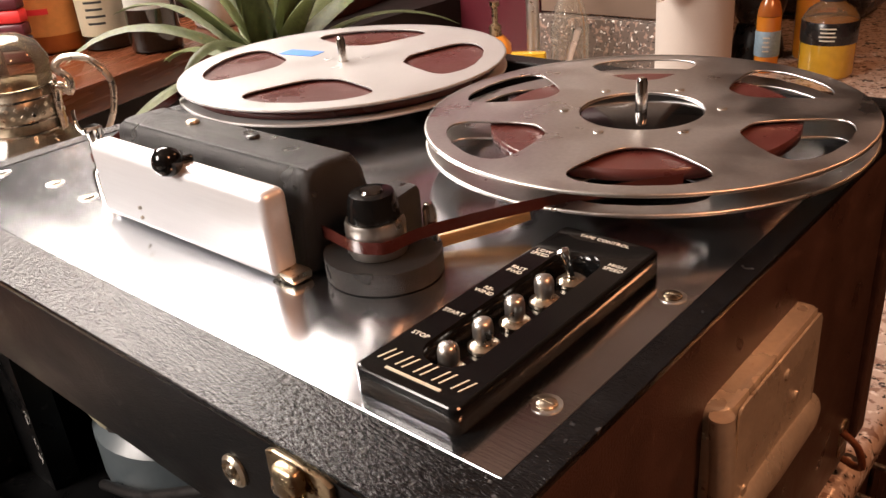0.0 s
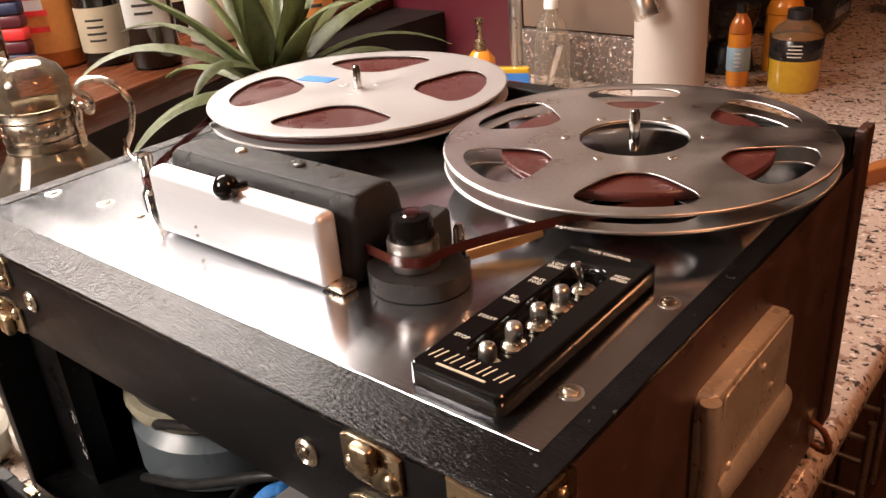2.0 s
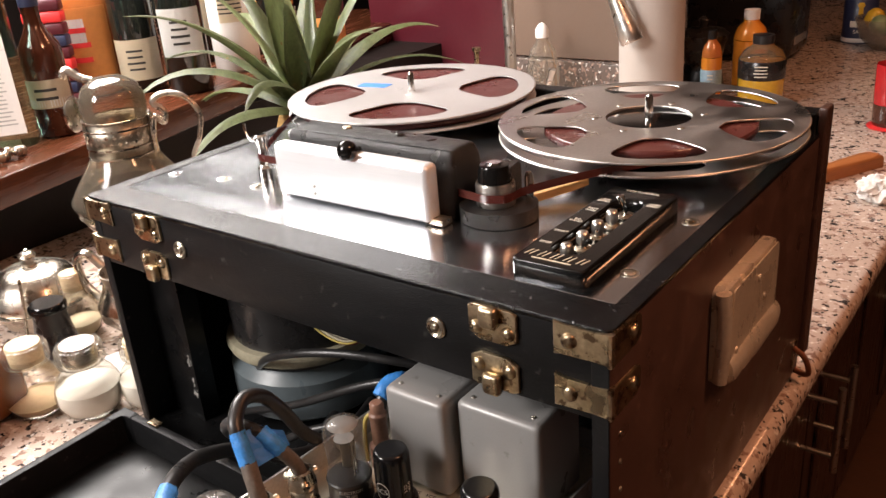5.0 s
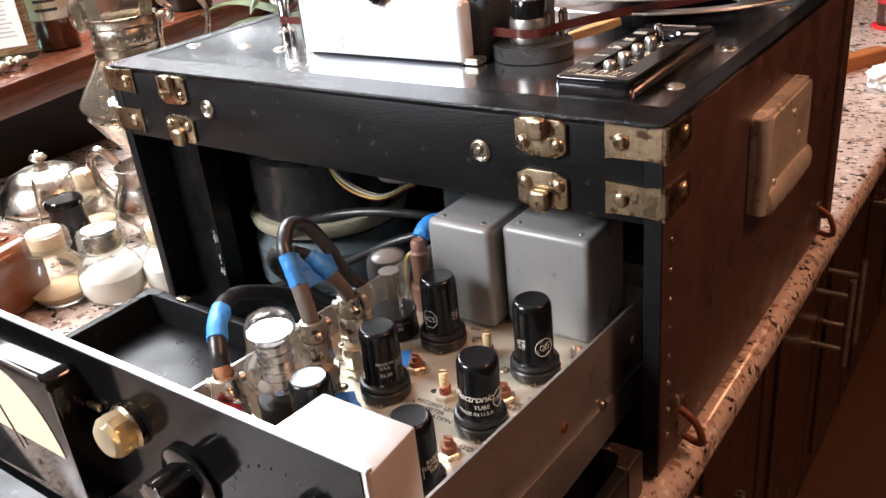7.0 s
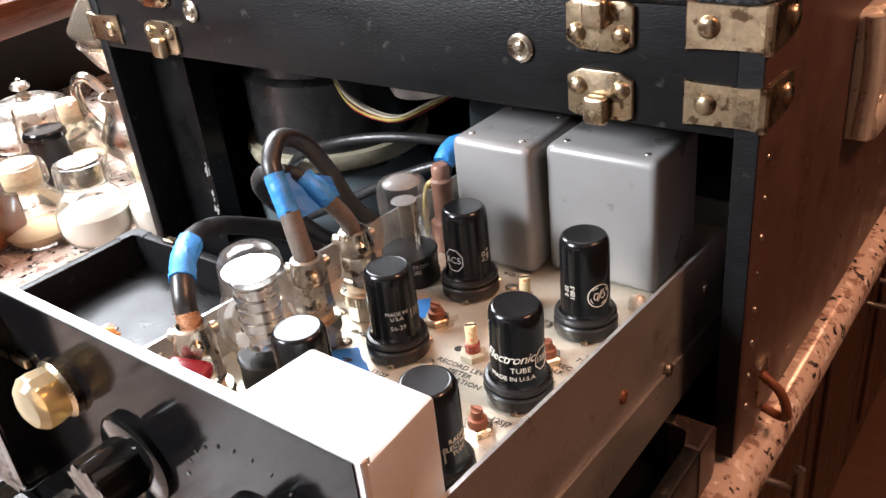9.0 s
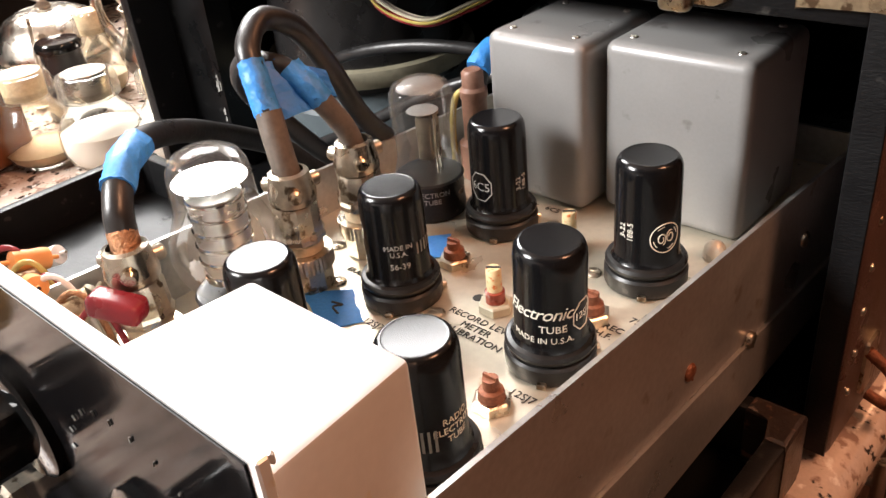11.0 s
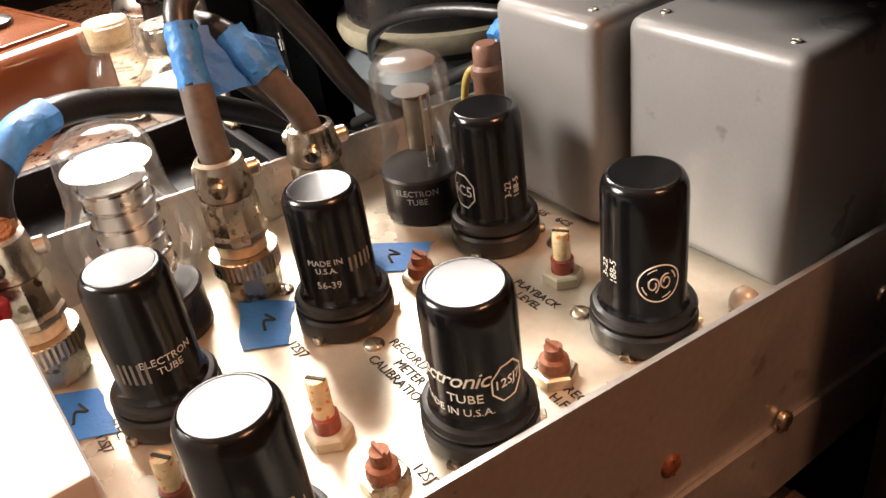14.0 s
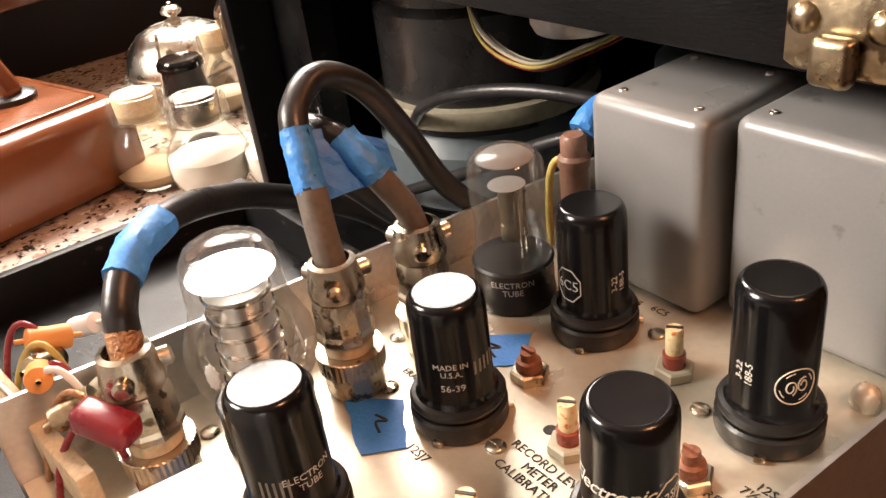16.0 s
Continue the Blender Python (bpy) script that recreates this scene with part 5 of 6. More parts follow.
part("cable_sleeve", tube([(-0.182, 0.0, 0.042), (-0.184, 0.010, 0.054), (-0.178, 0.022, 0.056), (-0.175, 0.045, 0.030), (-0.18, 0.08, 0.004)], 0.0045, 10, 8), M_CABLE, c4, smooth=60)
wrap_tape(c4, [(-0.184, 0.004, 0.049), (-0.1835, 0.011, 0.0545), (-0.179, 0.020, 0.0562), (-0.1765, 0.028, 0.050)], 0.0066, 12)
# blue tape tags stuck on the chassis
def tag_tape(corners, seed):
    o = thing("tape_tag", (0, 0, CH + 0.0003), "torn square of blue masking tape stuck on the chassis", "tape", "blue tape tags")
    rnd = random.Random(seed)
    pts = []
    for (x0, y0), (x1, y1) in zip(corners, corners[1:] + corners[:1]):
        for k in range(6):
            j = rnd.uniform(-1, 1) * 0.0004
            pts.append((x0 + (x1 - x0) * k / 6 + j, y0 + (y1 - y0) * k / 6 + j))
    part("tape", prism(pts, 0, 0.00025), M_BLUE, o)
    cx, cy = sum(p[0] for p in corners) / 4, sum(p[1] for p in corners) / 4
    s = tube([(cx - 0.004, cy + 0.002, 0.00035), (cx + 0.001, cy + 0.003, 0.00035), (cx - 0.001, cy, 0.00035), (cx + 0.004, cy - 0.002, 0.00035)], 0.0005, 6, 5)
    part("pen_mark", s, M_INK, o)


tag_tape([(-0.1716, -0.1286), (-0.1557, -0.1147), (-0.1360, -0.1277), (-0.1440, -0.1400)], 1)
tag_tape([(-0.1694, -0.0790), (-0.1510, -0.0600), (-0.1400, -0.0745), (-0.1560, -0.0920)], 2)
tag_tape([(-0.1700, -0.1980), (-0.1595, -0.1810), (-0.1360, -0.1830), (-0.1440, -0.1990)], 3)

# parts wired behind the panel
comp = thing("wired_components", (-0.228, -0.2, 0.95), "soldered capacitors and wires behind the meter panel", "components")
part("red_capacitor", moved(box(-0.0095, 0.0095, -0.005, 0.005, -0.0042, 0.0042, 0.0025, 3), pose(0.060, -0.001, 0.097, 0, 12, 30)), M_WIRE_R, comp, "glossy red capacitor", smooth=50)
part("bracket", moved(box(-0.001, 0.034, -0.001, 0.001, 0, 0.080, 0.0004, 1), pose(-0.026, -0.020, 0.0, 0, 0, 8)), M_NICKEL, comp)
part("terminal_strip", moved(box(-0.030, 0.052, -0.003, 0.003, 0.062, 0.078, 0.001), pose(0.0, -0.016, 0.0, 0, 0, 6)), M_CORK, comp, "brown terminal strip", smooth=40)
for k, (x, y, z, m) in enumerate(((-0.014, 0.001, 0.088, M_ORANGELBL), (-0.006, -0.004, 0.084, M_BRASS), (0.010, -0.008, 0.090, M_ORANGELBL), (-0.048, 0.018, 0.068, M_WHITE), (0.030, -0.004, 0.086, M_BRASS), (0.022, 0.002, 0.080, M_MOTOR_RING))):
    part("resistor", moved(lathe([(0.0008, -0.011), (0.001, -0.008), (0.0042, -0.007), (0.0045, -0.005), (0.0042, 0.0), (0.0045, 0.005), (0.0042, 0.007), (0.001, 0.008), (0.0008, 0.011)], 16), pose(x, y, z, 70, 0, 40 * k)), m, comp, smooth=40)
for k, m in enumerate((M_WIRE_R, M_WIRE_Y, M_WIRE_R, M_WHITE, M_BRAID, M_WIRE_R)):
    e = 0.012 * k
    part("wire", tube([(-0.03 + e, -0.022, 0.01), (-0.028 + e, -0.018, 0.06), (-0.022 + e, -0.008, 0.092 - 0.004 * (k % 3)), (-0.012 + e, 0.0, 0.088), (-0.008 + e, 0.004, 0.04)], 0.0012, 8, 6), m, comp, smooth=60)

# ---- the case's loose front cover, lying open ----
cov = thing("case_cover", (0, 0, 0.911), "black leatherette case cover lying open side up on the counter", "case cover")
CX0, CX1, CY0, CY1 = -0.515, -0.006, -0.275, -0.014
part("cover_floor", box(CX0 + 0.009, CX1 - 0.009, CY0 + 0.009, CY1 - 0.009, 0.0, 0.006), M_BLACK_IN, cov)
for a in ((CX0, CX0 + 0.009, CY0, CY1), (CX1 - 0.009, CX1, CY0, CY1), (CX0 + 0.0092, CX1 - 0.0092, CY0, CY0 + 0.009), (CX0 + 0.0092, CX1 - 0.0092, CY1 - 0.009, CY1)):
    part("cover_side", box(*a, 0.0, 0.0355, 0.0016), M_CASE, cov, smooth=40)
for x, s in ((CX1, -1), (CX0, 1)):
    part("corner_cap", prism([(0, 0.0006), (s * 0.022, 0.0006), (s * 0.022, -0.009), (s * 0.009, -0.0098), (s * 0.0092, -0.022), (-s * 0.0006, -0.022)], 0.004, 0.0365, m=Matrix.Translation((x, CY1, 0)), bevel=0.0022), M_WORNCAP if s < 0 else M_CASE, cov, "worn metal corner" if s < 0 else "black leatherette corner")
part("brass_tab", box(-0.47, -0.456, CY1 - 0.006, CY1 + 0.002, 0.0356, 0.038, 0.0008), M_BRASS, cov, "small brass tab")

# ---- things on the counter beside the case ----
def lathe_thing(name, at, label, category, pieces, group="", rz=0):
    """A turned thing: pieces are (part name, profile, material, label)."""
    o = thing(name, at, label, category, group, rz=rz)
    for nm, prof, m, lb in pieces:
        part(nm, lathe(prof, 40), m, o, lb, smooth=45)
    return o


def jar(at, r, h, fill, fill_h, cap, label, cork):
    k = h / 0.085
    o = thing("spice_jar", at, label, "jar", "jars on the counter")
    part("glass_body", lathe([(0, 0.0008), (r * 0.62, 0.0008), (r * 0.86, 0.007 * k), (r * 0.98, 0.017 * k), (r, 0.026 * k), (r * 0.95, 0.036 * k), (r * 0.80, 0.046 * k), (r * 0.60, 0.0535 * k), (r * 0.55, 0.058 * k), (r * 0.55, 0.066 * k)], 40), G_JAR, o, "round clear glass body", smooth=70)
    part("contents", lathe([(0, 0.0025), (r * 0.58, 0.0025), (r * 0.80, 0.008 * k), (r * 0.93, min(0.017 * k, fill_h)), (r * 0.93, fill_h), (r * 0.5, fill_h + 0.003), (0, fill_h + 0.001)], 36), fill, o, smooth=50)
    c = part("collar", lathe([(r * 0.58, 0.060 * k), (r * 0.70, 0.0605 * k), (r * 0.72, 0.064 * k), (r * 0.70, 0.077 * k), (r * 0.66, 0.080 * k), (r * 0.60, 0.0805 * k)], 40), G_JAR, o, smooth=50)
    part("stopper", lathe([(0, 0.060 * k), (r * 0.52, 0.060 * k), (r * 0.55, 0.0800 * k), (r * 0.52, 0.0818 * k), (0, 0.082 * k)], 36), cap, o, "cork stopper" if cork else "silvered cap", smooth=50)


jar((-0.650, -0.034, 0.91), 0.0330, 0.084, M_SPICE, 0.015, M_CORK, "round glass spice jar with cork, a little tan spice", True)
jar((-0.597, -0.004, 0.91), 0.0345, 0.084, M_SALT, 0.032, M_SILVER, "round glass jar full of white salt, silvered cap", False)
jar((-0.556, 0.040, 0.91), 0.030, 0.080, M_SALT, 0.032, M_CORK, "round glass jar of white salt beside the case", True)
jar((-0.765, 0.090, 0.91), 0.024, 0.088, M_LABEL, 0.02, M_CORK, "small glass jar with yellowed stopper", True)
lathe_thing("pepper_mill", (-0.735, 0.040, 0.91), "small dark tapered pepper mill", "pepper mill", [
    ("body", [(0, 0.0005), (0.026, 0.0005), (0.027, 0.006), (0.024, 0.025), (0.0195, 0.052), (0.0185, 0.064), (0, 0.064)], M_BLACKPL, ""),
    ("cap", [(0.0185, 0.0642), (0.0215, 0.0655), (0.0215, 0.071), (0.019, 0.074), (0, 0.0745)], M_BAKELITE, "glossy black cap")])
lathe_thing("butter_dish", (-0.850, 0.085, 0.91), "tarnished silver covered dish with domed lid", "dish", [
    ("dish", [(0, 0.0006), (0.040, 0.0006), (0.045, 0.004), (0.050, 0.012), (0.056, 0.022), (0.062, 0.030), (0.064, 0.032), (0.058, 0.033), (0, 0.031)], M_SILVER, "embossed silver dish"),
    ("domed_lid", [(0.0605, 0.0333), (0.0615, 0.036), (0.060, 0.042), (0.054, 0.058), (0.043, 0.070), (0.028, 0.077), (0.010, 0.080), (0, 0.0802)], M_SILVER, "round silver dome"),
    ("finial", [(0.009, 0.0800), (0.009, 0.082), (0.005, 0.084), (0.0045, 0.086), (0.010, 0.089), (0.011, 0.092), (0.008, 0.096), (0.003, 0.0975), (0.0025, 0.100), (0, 0.1015)], M_SILVER, "turned finial")])
cr = lathe_thing("silver_creamer", (-0.690, 0.125, 0.91), "small tarnished silver creamer with looped handle", "creamer", [
    ("body", [(0, 0.0006), (0.026, 0.0006), (0.028, 0.003), (0.020, 0.010), (0.030, 0.020), (0.043, 0.035), (0.045, 0.050), (0.036, 0.068), (0.032, 0.080), (0.036, 0.092), (0.034, 0.092), (0.030, 0.080), (0, 0.078)], M_SILVER, "")])
part("handle", tube([(-0.034, -0.012, 0.090), (-0.052, -0.02, 0.108), (-0.066, -0.026, 0.098), (-0.064, -0.026, 0.072), (-0.052, -0.02, 0.052), (-0.040, -0.016, 0.044)], 0.0055, 10, 8), M_SILVER, cr, "scrolled silver handle", smooth=60)
sp = thing("spoon", (-0.79, 0.03, 0.91), "thin dark metal spoon leaning on the silver dish", "spoon")
part("spoon_handle", tube([(0.0, 0.0, 0.006), (-0.012, 0.012, 0.045), (-0.02, 0.02, 0.082)], 0.0022, 8, 6, taper=lambda t: 0.7 + 0.6 * abs(t - 0.5)), M_NICKEL, sp, smooth=60)
part("bowl", moved(lathe([(0, 0), (0.009, 0.002), (0.010, 0.004), (0.009, 0.0045), (0, 0.002)], 20), pose(0.006, -0.004, 0.0008)), M_NICKEL, sp, smooth=60)

# glass carafe with silver collar on its stand
ca = lathe_thing("glass_carafe", (-0.82, 0.232, 0.91), "old glass carafe with pierced silver collar and scroll handle", "carafe", [
    ("stand", [(0, 0.0006), (0.058, 0.0006), (0.060, 0.004), (0.040, 0.014), (0.028, 0.03), (0.034, 0.06), (0.058, 0.088), (0.070, 0.108), (0.074, 0.113), (0.070, 0.115), (0.05, 0.098), (0, 0.09)], M_SILVER, "silver stand"),
    ("glass_body", [(0.040, 0.101), (0.066, 0.116), (0.078, 0.126), (0.079, 0.132), (0.068, 0.150), (0.052, 0.172), (0.041, 0.190), (0.0385, 0.20), (0.0385, 0.232), (0.041, 0.245), (0.0415, 0.262), (0.034, 0.278), (0.018, 0.288), (0, 0.290)], M_SMOKE, "smoky frosted glass body")])
band = part("collar", plate_with_holes(circle(0.0425, 48), [circle(0.0402, 48)], 0.190, 0.236), M_PEWTER, ca, "pierced silver collar")
for z in (0.1895, 0.2015, 0.2255, 0.2365):
    part("collar_bead", lathe([(0.0422, z - 0.0012), (0.0436, z - 0.0008), (0.0436, z + 0.0008), (0.0422, z + 0.0012)], 48), M_SILVER, ca, smooth=50)
for row in range(2):
    for k in range(26):
        a = 2 * math.pi * (k + 0.5 * row) / 26
        part("piercing", moved(box(-0.0030, 0.0030, -0.0005, 0.0005, -0.0028, 0.0028, 0.0004, 1), Matrix.Rotation(a, 4, "Z") @ Matrix.Translation((0, -0.0426, 0.2095 + 0.0085 * row)) @ Matrix.Rotation(radians(45), 4, "Y") @ Matrix.Diagonal((0.7, 1, 0.7, 1))), M_NICKEL, ca)
hd = Vector((0.82, 0.57, 0)).normalized()
hpts = [(0.043, 0.206), (0.050, 0.232), (0.062, 0.226), (0.064, 0.240), (0.052, 0.252), (0.066, 0.262), (0.092, 0.258), (0.110, 0.236), (0.106, 0.206), (0.094, 0.182), (0.088, 0.168)]
part("handle", tube([(hd.x * r, hd.y * r, z) for r, z in hpts], 0.0042, 10, 8, taper=lambda t: 1.15 - 0.4 * t), M_SILVER, ca, "scrolled silver handle", smooth=60)
part("hinge_strap", moved(box(-0.006, 0.006, -0.002, 0.002, -0.026, 0.026, 0.001), Matrix.Translation((hd.x * 0.0445, hd.y * 0.0445, 0.212)) @ Matrix.Rotation(math.atan2(hd.y, hd.x) + math.pi / 2, 4, "Z")), M_SILVER, ca, smooth=40)
part("spout_disc", moved(lathe([(0, 0), (0.020, 0.0), (0.024, 0.003), (0.020, 0.008), (0, 0.006)], 32), Matrix.Translation((-hd.x * 0.050, -hd.y * 0.050, 0.243)) @ Matrix.Rotation(math.atan2(-hd.y, -hd.x), 4, "Z") @ TO_RIGHT), M_SILVER, ca, "round silver spout cover", smooth=50)
part("thumb_piece", tube([(-hd.x * 0.020, -hd.y * 0.020, 0.284), (-hd.x * 0.036, -hd.y * 0.036, 0.290), (-hd.x * 0.05, -hd.y * 0.05, 0.300), (-hd.x * 0.058, -hd.y * 0.058, 0.292)], 0.0055, 10, 6), M_SILVER, ca, smooth=60)

# brown enamelled press
pr = thing("citrus_press", (-0.728, -0.136, 0.91), "glossy brown enamelled kitchen press with a lever arm", "press", rz=14)
part("base_body", box(-0.100, 0.088, -0.085, 0.088, 0.0006, 0.076, 0.016, 5), M_BROWNCER, pr, "rounded glossy brown body", smooth=60)
part("top_pad", box(-0.082, 0.066, -0.066, 0.068, 0.0758, 0.0785, 0.0025, 3), M_BROWNCER, pr, smooth=60)
part("lever_arm", moved(box(-0.019, 0.019, -0.010, 0.010, 0, 0.115, 0.006, 3), pose(-0.005, 0.030, 0.0790, 12, -22, 0)), M_BROWNCER, pr, "brown lever arm", smooth=50)
part("pivot", lathe([(0, 0.0787), (0.022, 0.0787), (0.022, 0.083), (0.016, 0.086), (0, 0.086)], 28, (-0.005, 0.030, 0)), M_BLACKPL, pr, "black pivot collar", smooth=40)
part("screw_lug", tube([(0.075, -0.080, 0.018), (0.082, -0.090, 0.030), (0.080, -0.092, 0.040)], 0.003, 8, 5), M_BRASS, pr, smooth=60)

# paper under the jars
pp = thing("paper_slip", (-0.66, 0.075, 0.9104), "crumpled white slip of paper on the counter", "paper")
part("paper", prism([(-0.03, -0.02), (0.028, -0.026), (0.034, 0.018), (-0.02, 0.024)], 0, 0.0006), M_WHITE, pp)

# ---- bottles on the bar ----
BAR = 1.067


def bottle(at, r, h, neck, glass_mat, label, bands, cap=None, square=False, rz=0, cap_mat=None):
    """Bands: (z0, z1, material, arc in degrees, bars or 0)."""
    o = thing("bottle", at, label, "bottle", "bottles on the bar", rz=rz)
    if square:
        b = prism(rounded(-r, r, -r * 0.72, r * 0.72, r * 0.2), 0.0006, h * 0.72, bevel=r * 0.2, seg=3)
        lathe([(r * 0.6, h * 0.70), (neck * 1.2, h * 0.78), (neck, h * 0.84), (neck, h * 0.96)], 28, bm=b)
    else:
        b = lathe([(0, 0.0006), (r * 0.9, 0.0006), (r, r * 0.12), (r, h * 0.60), (r * 0.93, h * 0.66), (neck * 1.35, h * 0.76), (neck, h * 0.82), (neck, h * 0.96), (neck * 0.8, h * 0.965)], 40)
    part("glass_body", b, glass_mat, o, smooth=50)
    part("cap", lathe([(0, h * 0.93), (neck * 1.12, h * 0.93), (neck * 1.12, h), (0, h)], 24), cap_mat or M_BLACKPL, o, smooth=40)
    for z0, z1, m, arc, n in bands:
        if square:
            lb = part("paper_label", box(-r * 0.86, r * 0.86, -r * 0.72 - 0.0012, -r * 0.72 - 0.0002, z0, z1), m, o)
            if n:
                part("print_bar", moved(bars(n, r * 1.3, (z1 - z0) * 0.8, 0, n), Matrix.Translation((0, -r * 0.72 - 0.0014, (z0 + z1) / 2)) @ TO_FRONT), M_RED if n == 2 else M_GREYINK, lb)
        else:
            k = 20
            bm = bmesh.new()
            vs = [[bm.verts.new(((r + 0.0006) * math.sin(radians(arc) * (i / k - 0.5)), -(r + 0.0006) * math.cos(radians(arc) * (i / k - 0.5)), z)) for z in (z0, z1)] for i in range(k + 1)]
            for a, c in zip(vs, vs[1:]):
                bm.faces.new((a[0], c[0], c[1], a[1]))
            bmesh.ops.solidify(bm, geom=bm.faces[:], thickness=0.0004)
            lb = part("paper_label", bm, m, o, smooth=40)
            if n:
                part("print_bar", moved(bars(n, r * 1.1, (z1 - z0) * 0.6, r + 0.0008, n), Matrix.Translation((0, 0, (z0 + z1) / 2)) @ TO_FRONT), M_RED if n == 3 else M_INK, lb)
    return o


bottle((-1.150, 0.242, BAR), 0.042, 0.30, 0.016, G_GREEN, "green-tinted square gin bottle with white label", [(0.022, 0.148, M_WHITE, 0, 16), (0.1485, 0.172, M_WHITE, 0, 2)], square=True, rz=52)
bottle((-1.130, 0.318, BAR), 0.032, 0.215, 0.013, M_WHISKY, "dark amber whisky bottle with cream label", [(0.048, 0.092, M_LABEL, 150, 2), (0.050, 0.062, M_WHITE, 152, 0)], rz=48, cap_mat=M_NAVY)
bottle((-1.360, 0.535, BAR), 0.052, 0.33, 0.018, M_ORANGE, "tall orange liqueur bottle with orange label", [(0.03, 0.165, M_ORANGELBL, 150, 3), (0.10, 0.145, M_WHITE, 40, 0)], rz=40)
bottle((-1.275, 0.585, BAR), 0.040, 0.30, 0.015, G_DARK, "dark green glass bottle with cream label", [(0.025, 0.10, M_LABEL, 150, 4)], rz=44)
bottle((-1.165, 0.610, BAR), 0.041, 0.31, 0.015, G_DARK, "dark wine bottle with pale label", [(0.070, 0.155, M_WHITE, 120, 4)], rz=48)
bottle((-1.235, 0.785, BAR), 0.046, 0.28, 0.018, M_WHITE, "white glazed bottle with grey print", [(0.10, 0.17, M_LABEL, 60, 5)], rz=50)
db = bottle((-1.300, 0.960, BAR), 0.048, 0.30, 0.017, G_DARK, "black bottle painted with bright dots", [], rz=0)
rnd = random.Random(4)
for k in range(60):
    a, z = rnd.uniform(-2.6, 0.6), rnd.uniform(0.02, 0.17)
    part("painted_dot", moved(lathe([(0.0045, 0), (0.0038, 0.0008), (0, 0.001)], 10), Matrix.Translation((0.0481 * math.cos(a), 0.0481 * math.sin(a), z)) @ Matrix.Rotation(a, 4, "Z") @ TO_RIGHT), (M_YELLOW, M_RED, M_JUICE, M_WHITE)[k % 4], db)
bottle((-1.46, 0.38, BAR), 0.042, 0.31, 0.016, G_DARK, "dark bottle at the back of the bar", [(0.05, 0.13, M_LABEL, 120, 3)], rz=40)
bottle((-1.52, 0.70, BAR), 0.042, 0.32, 0.016, M_WHISKY, "amber spirit bottle at the back of the bar", [(0.05, 0.14, M_LABEL, 120, 4)], rz=40)
bottle((-1.40, 0.82, BAR), 0.042, 0.32, 0.016, G_DARK, "dark wine bottle at the back of the bar", [(0.06, 0.14, M_LABEL, 120, 4)], rz=40)
bottle((-1.10, 0.92, BAR), 0.038, 0.22, 0.016, M_WHISKY, "squat amber jar with gold lid behind the plant", [(0.03, 0.09, M_ORANGELBL, 150, 2)], rz=40, cap_mat=M_BRASS)
bottle((-1.36, 0.25, BAR), 0.040, 0.30, 0.016, G_DARK, "dark spirit bottle behind the gin", [(0.05, 0.12, M_LABEL, 120, 3)], rz=50)
bag = thing("woven_pouch", (-1.330, 0.445, BAR), "striped red woven pouch between the bottles", "pouch", rz=40)
for k in range(9):
    part("woven_stripe", box(-0.035, 0.035, -0.014, 0.014, 0.0006 + 0.021 * k, 0.0208 + 0.021 * k, 0.004), (M_MAROON, M_NAVY, M_MAROON, M_RED)[k % 4], bag, smooth=40)
bl = thing("jingle_bells", (-1.062, 0.190, BAR), "cluster of small tarnished bells on the bar edge", "bells")
for k in range(7):
    a = k * 2.4
    part("bell", lathe([(0, 0.0006), (0.006, 0.002), (0.008, 0.008), (0.006, 0.014), (0, 0.016)], 16, (0.006 * k ** 0.7 * math.cos(a), 0.012 * k ** 0.5 * math.sin(a), 0.004 * (k % 2))), M_SILVER, bl, smooth=60)

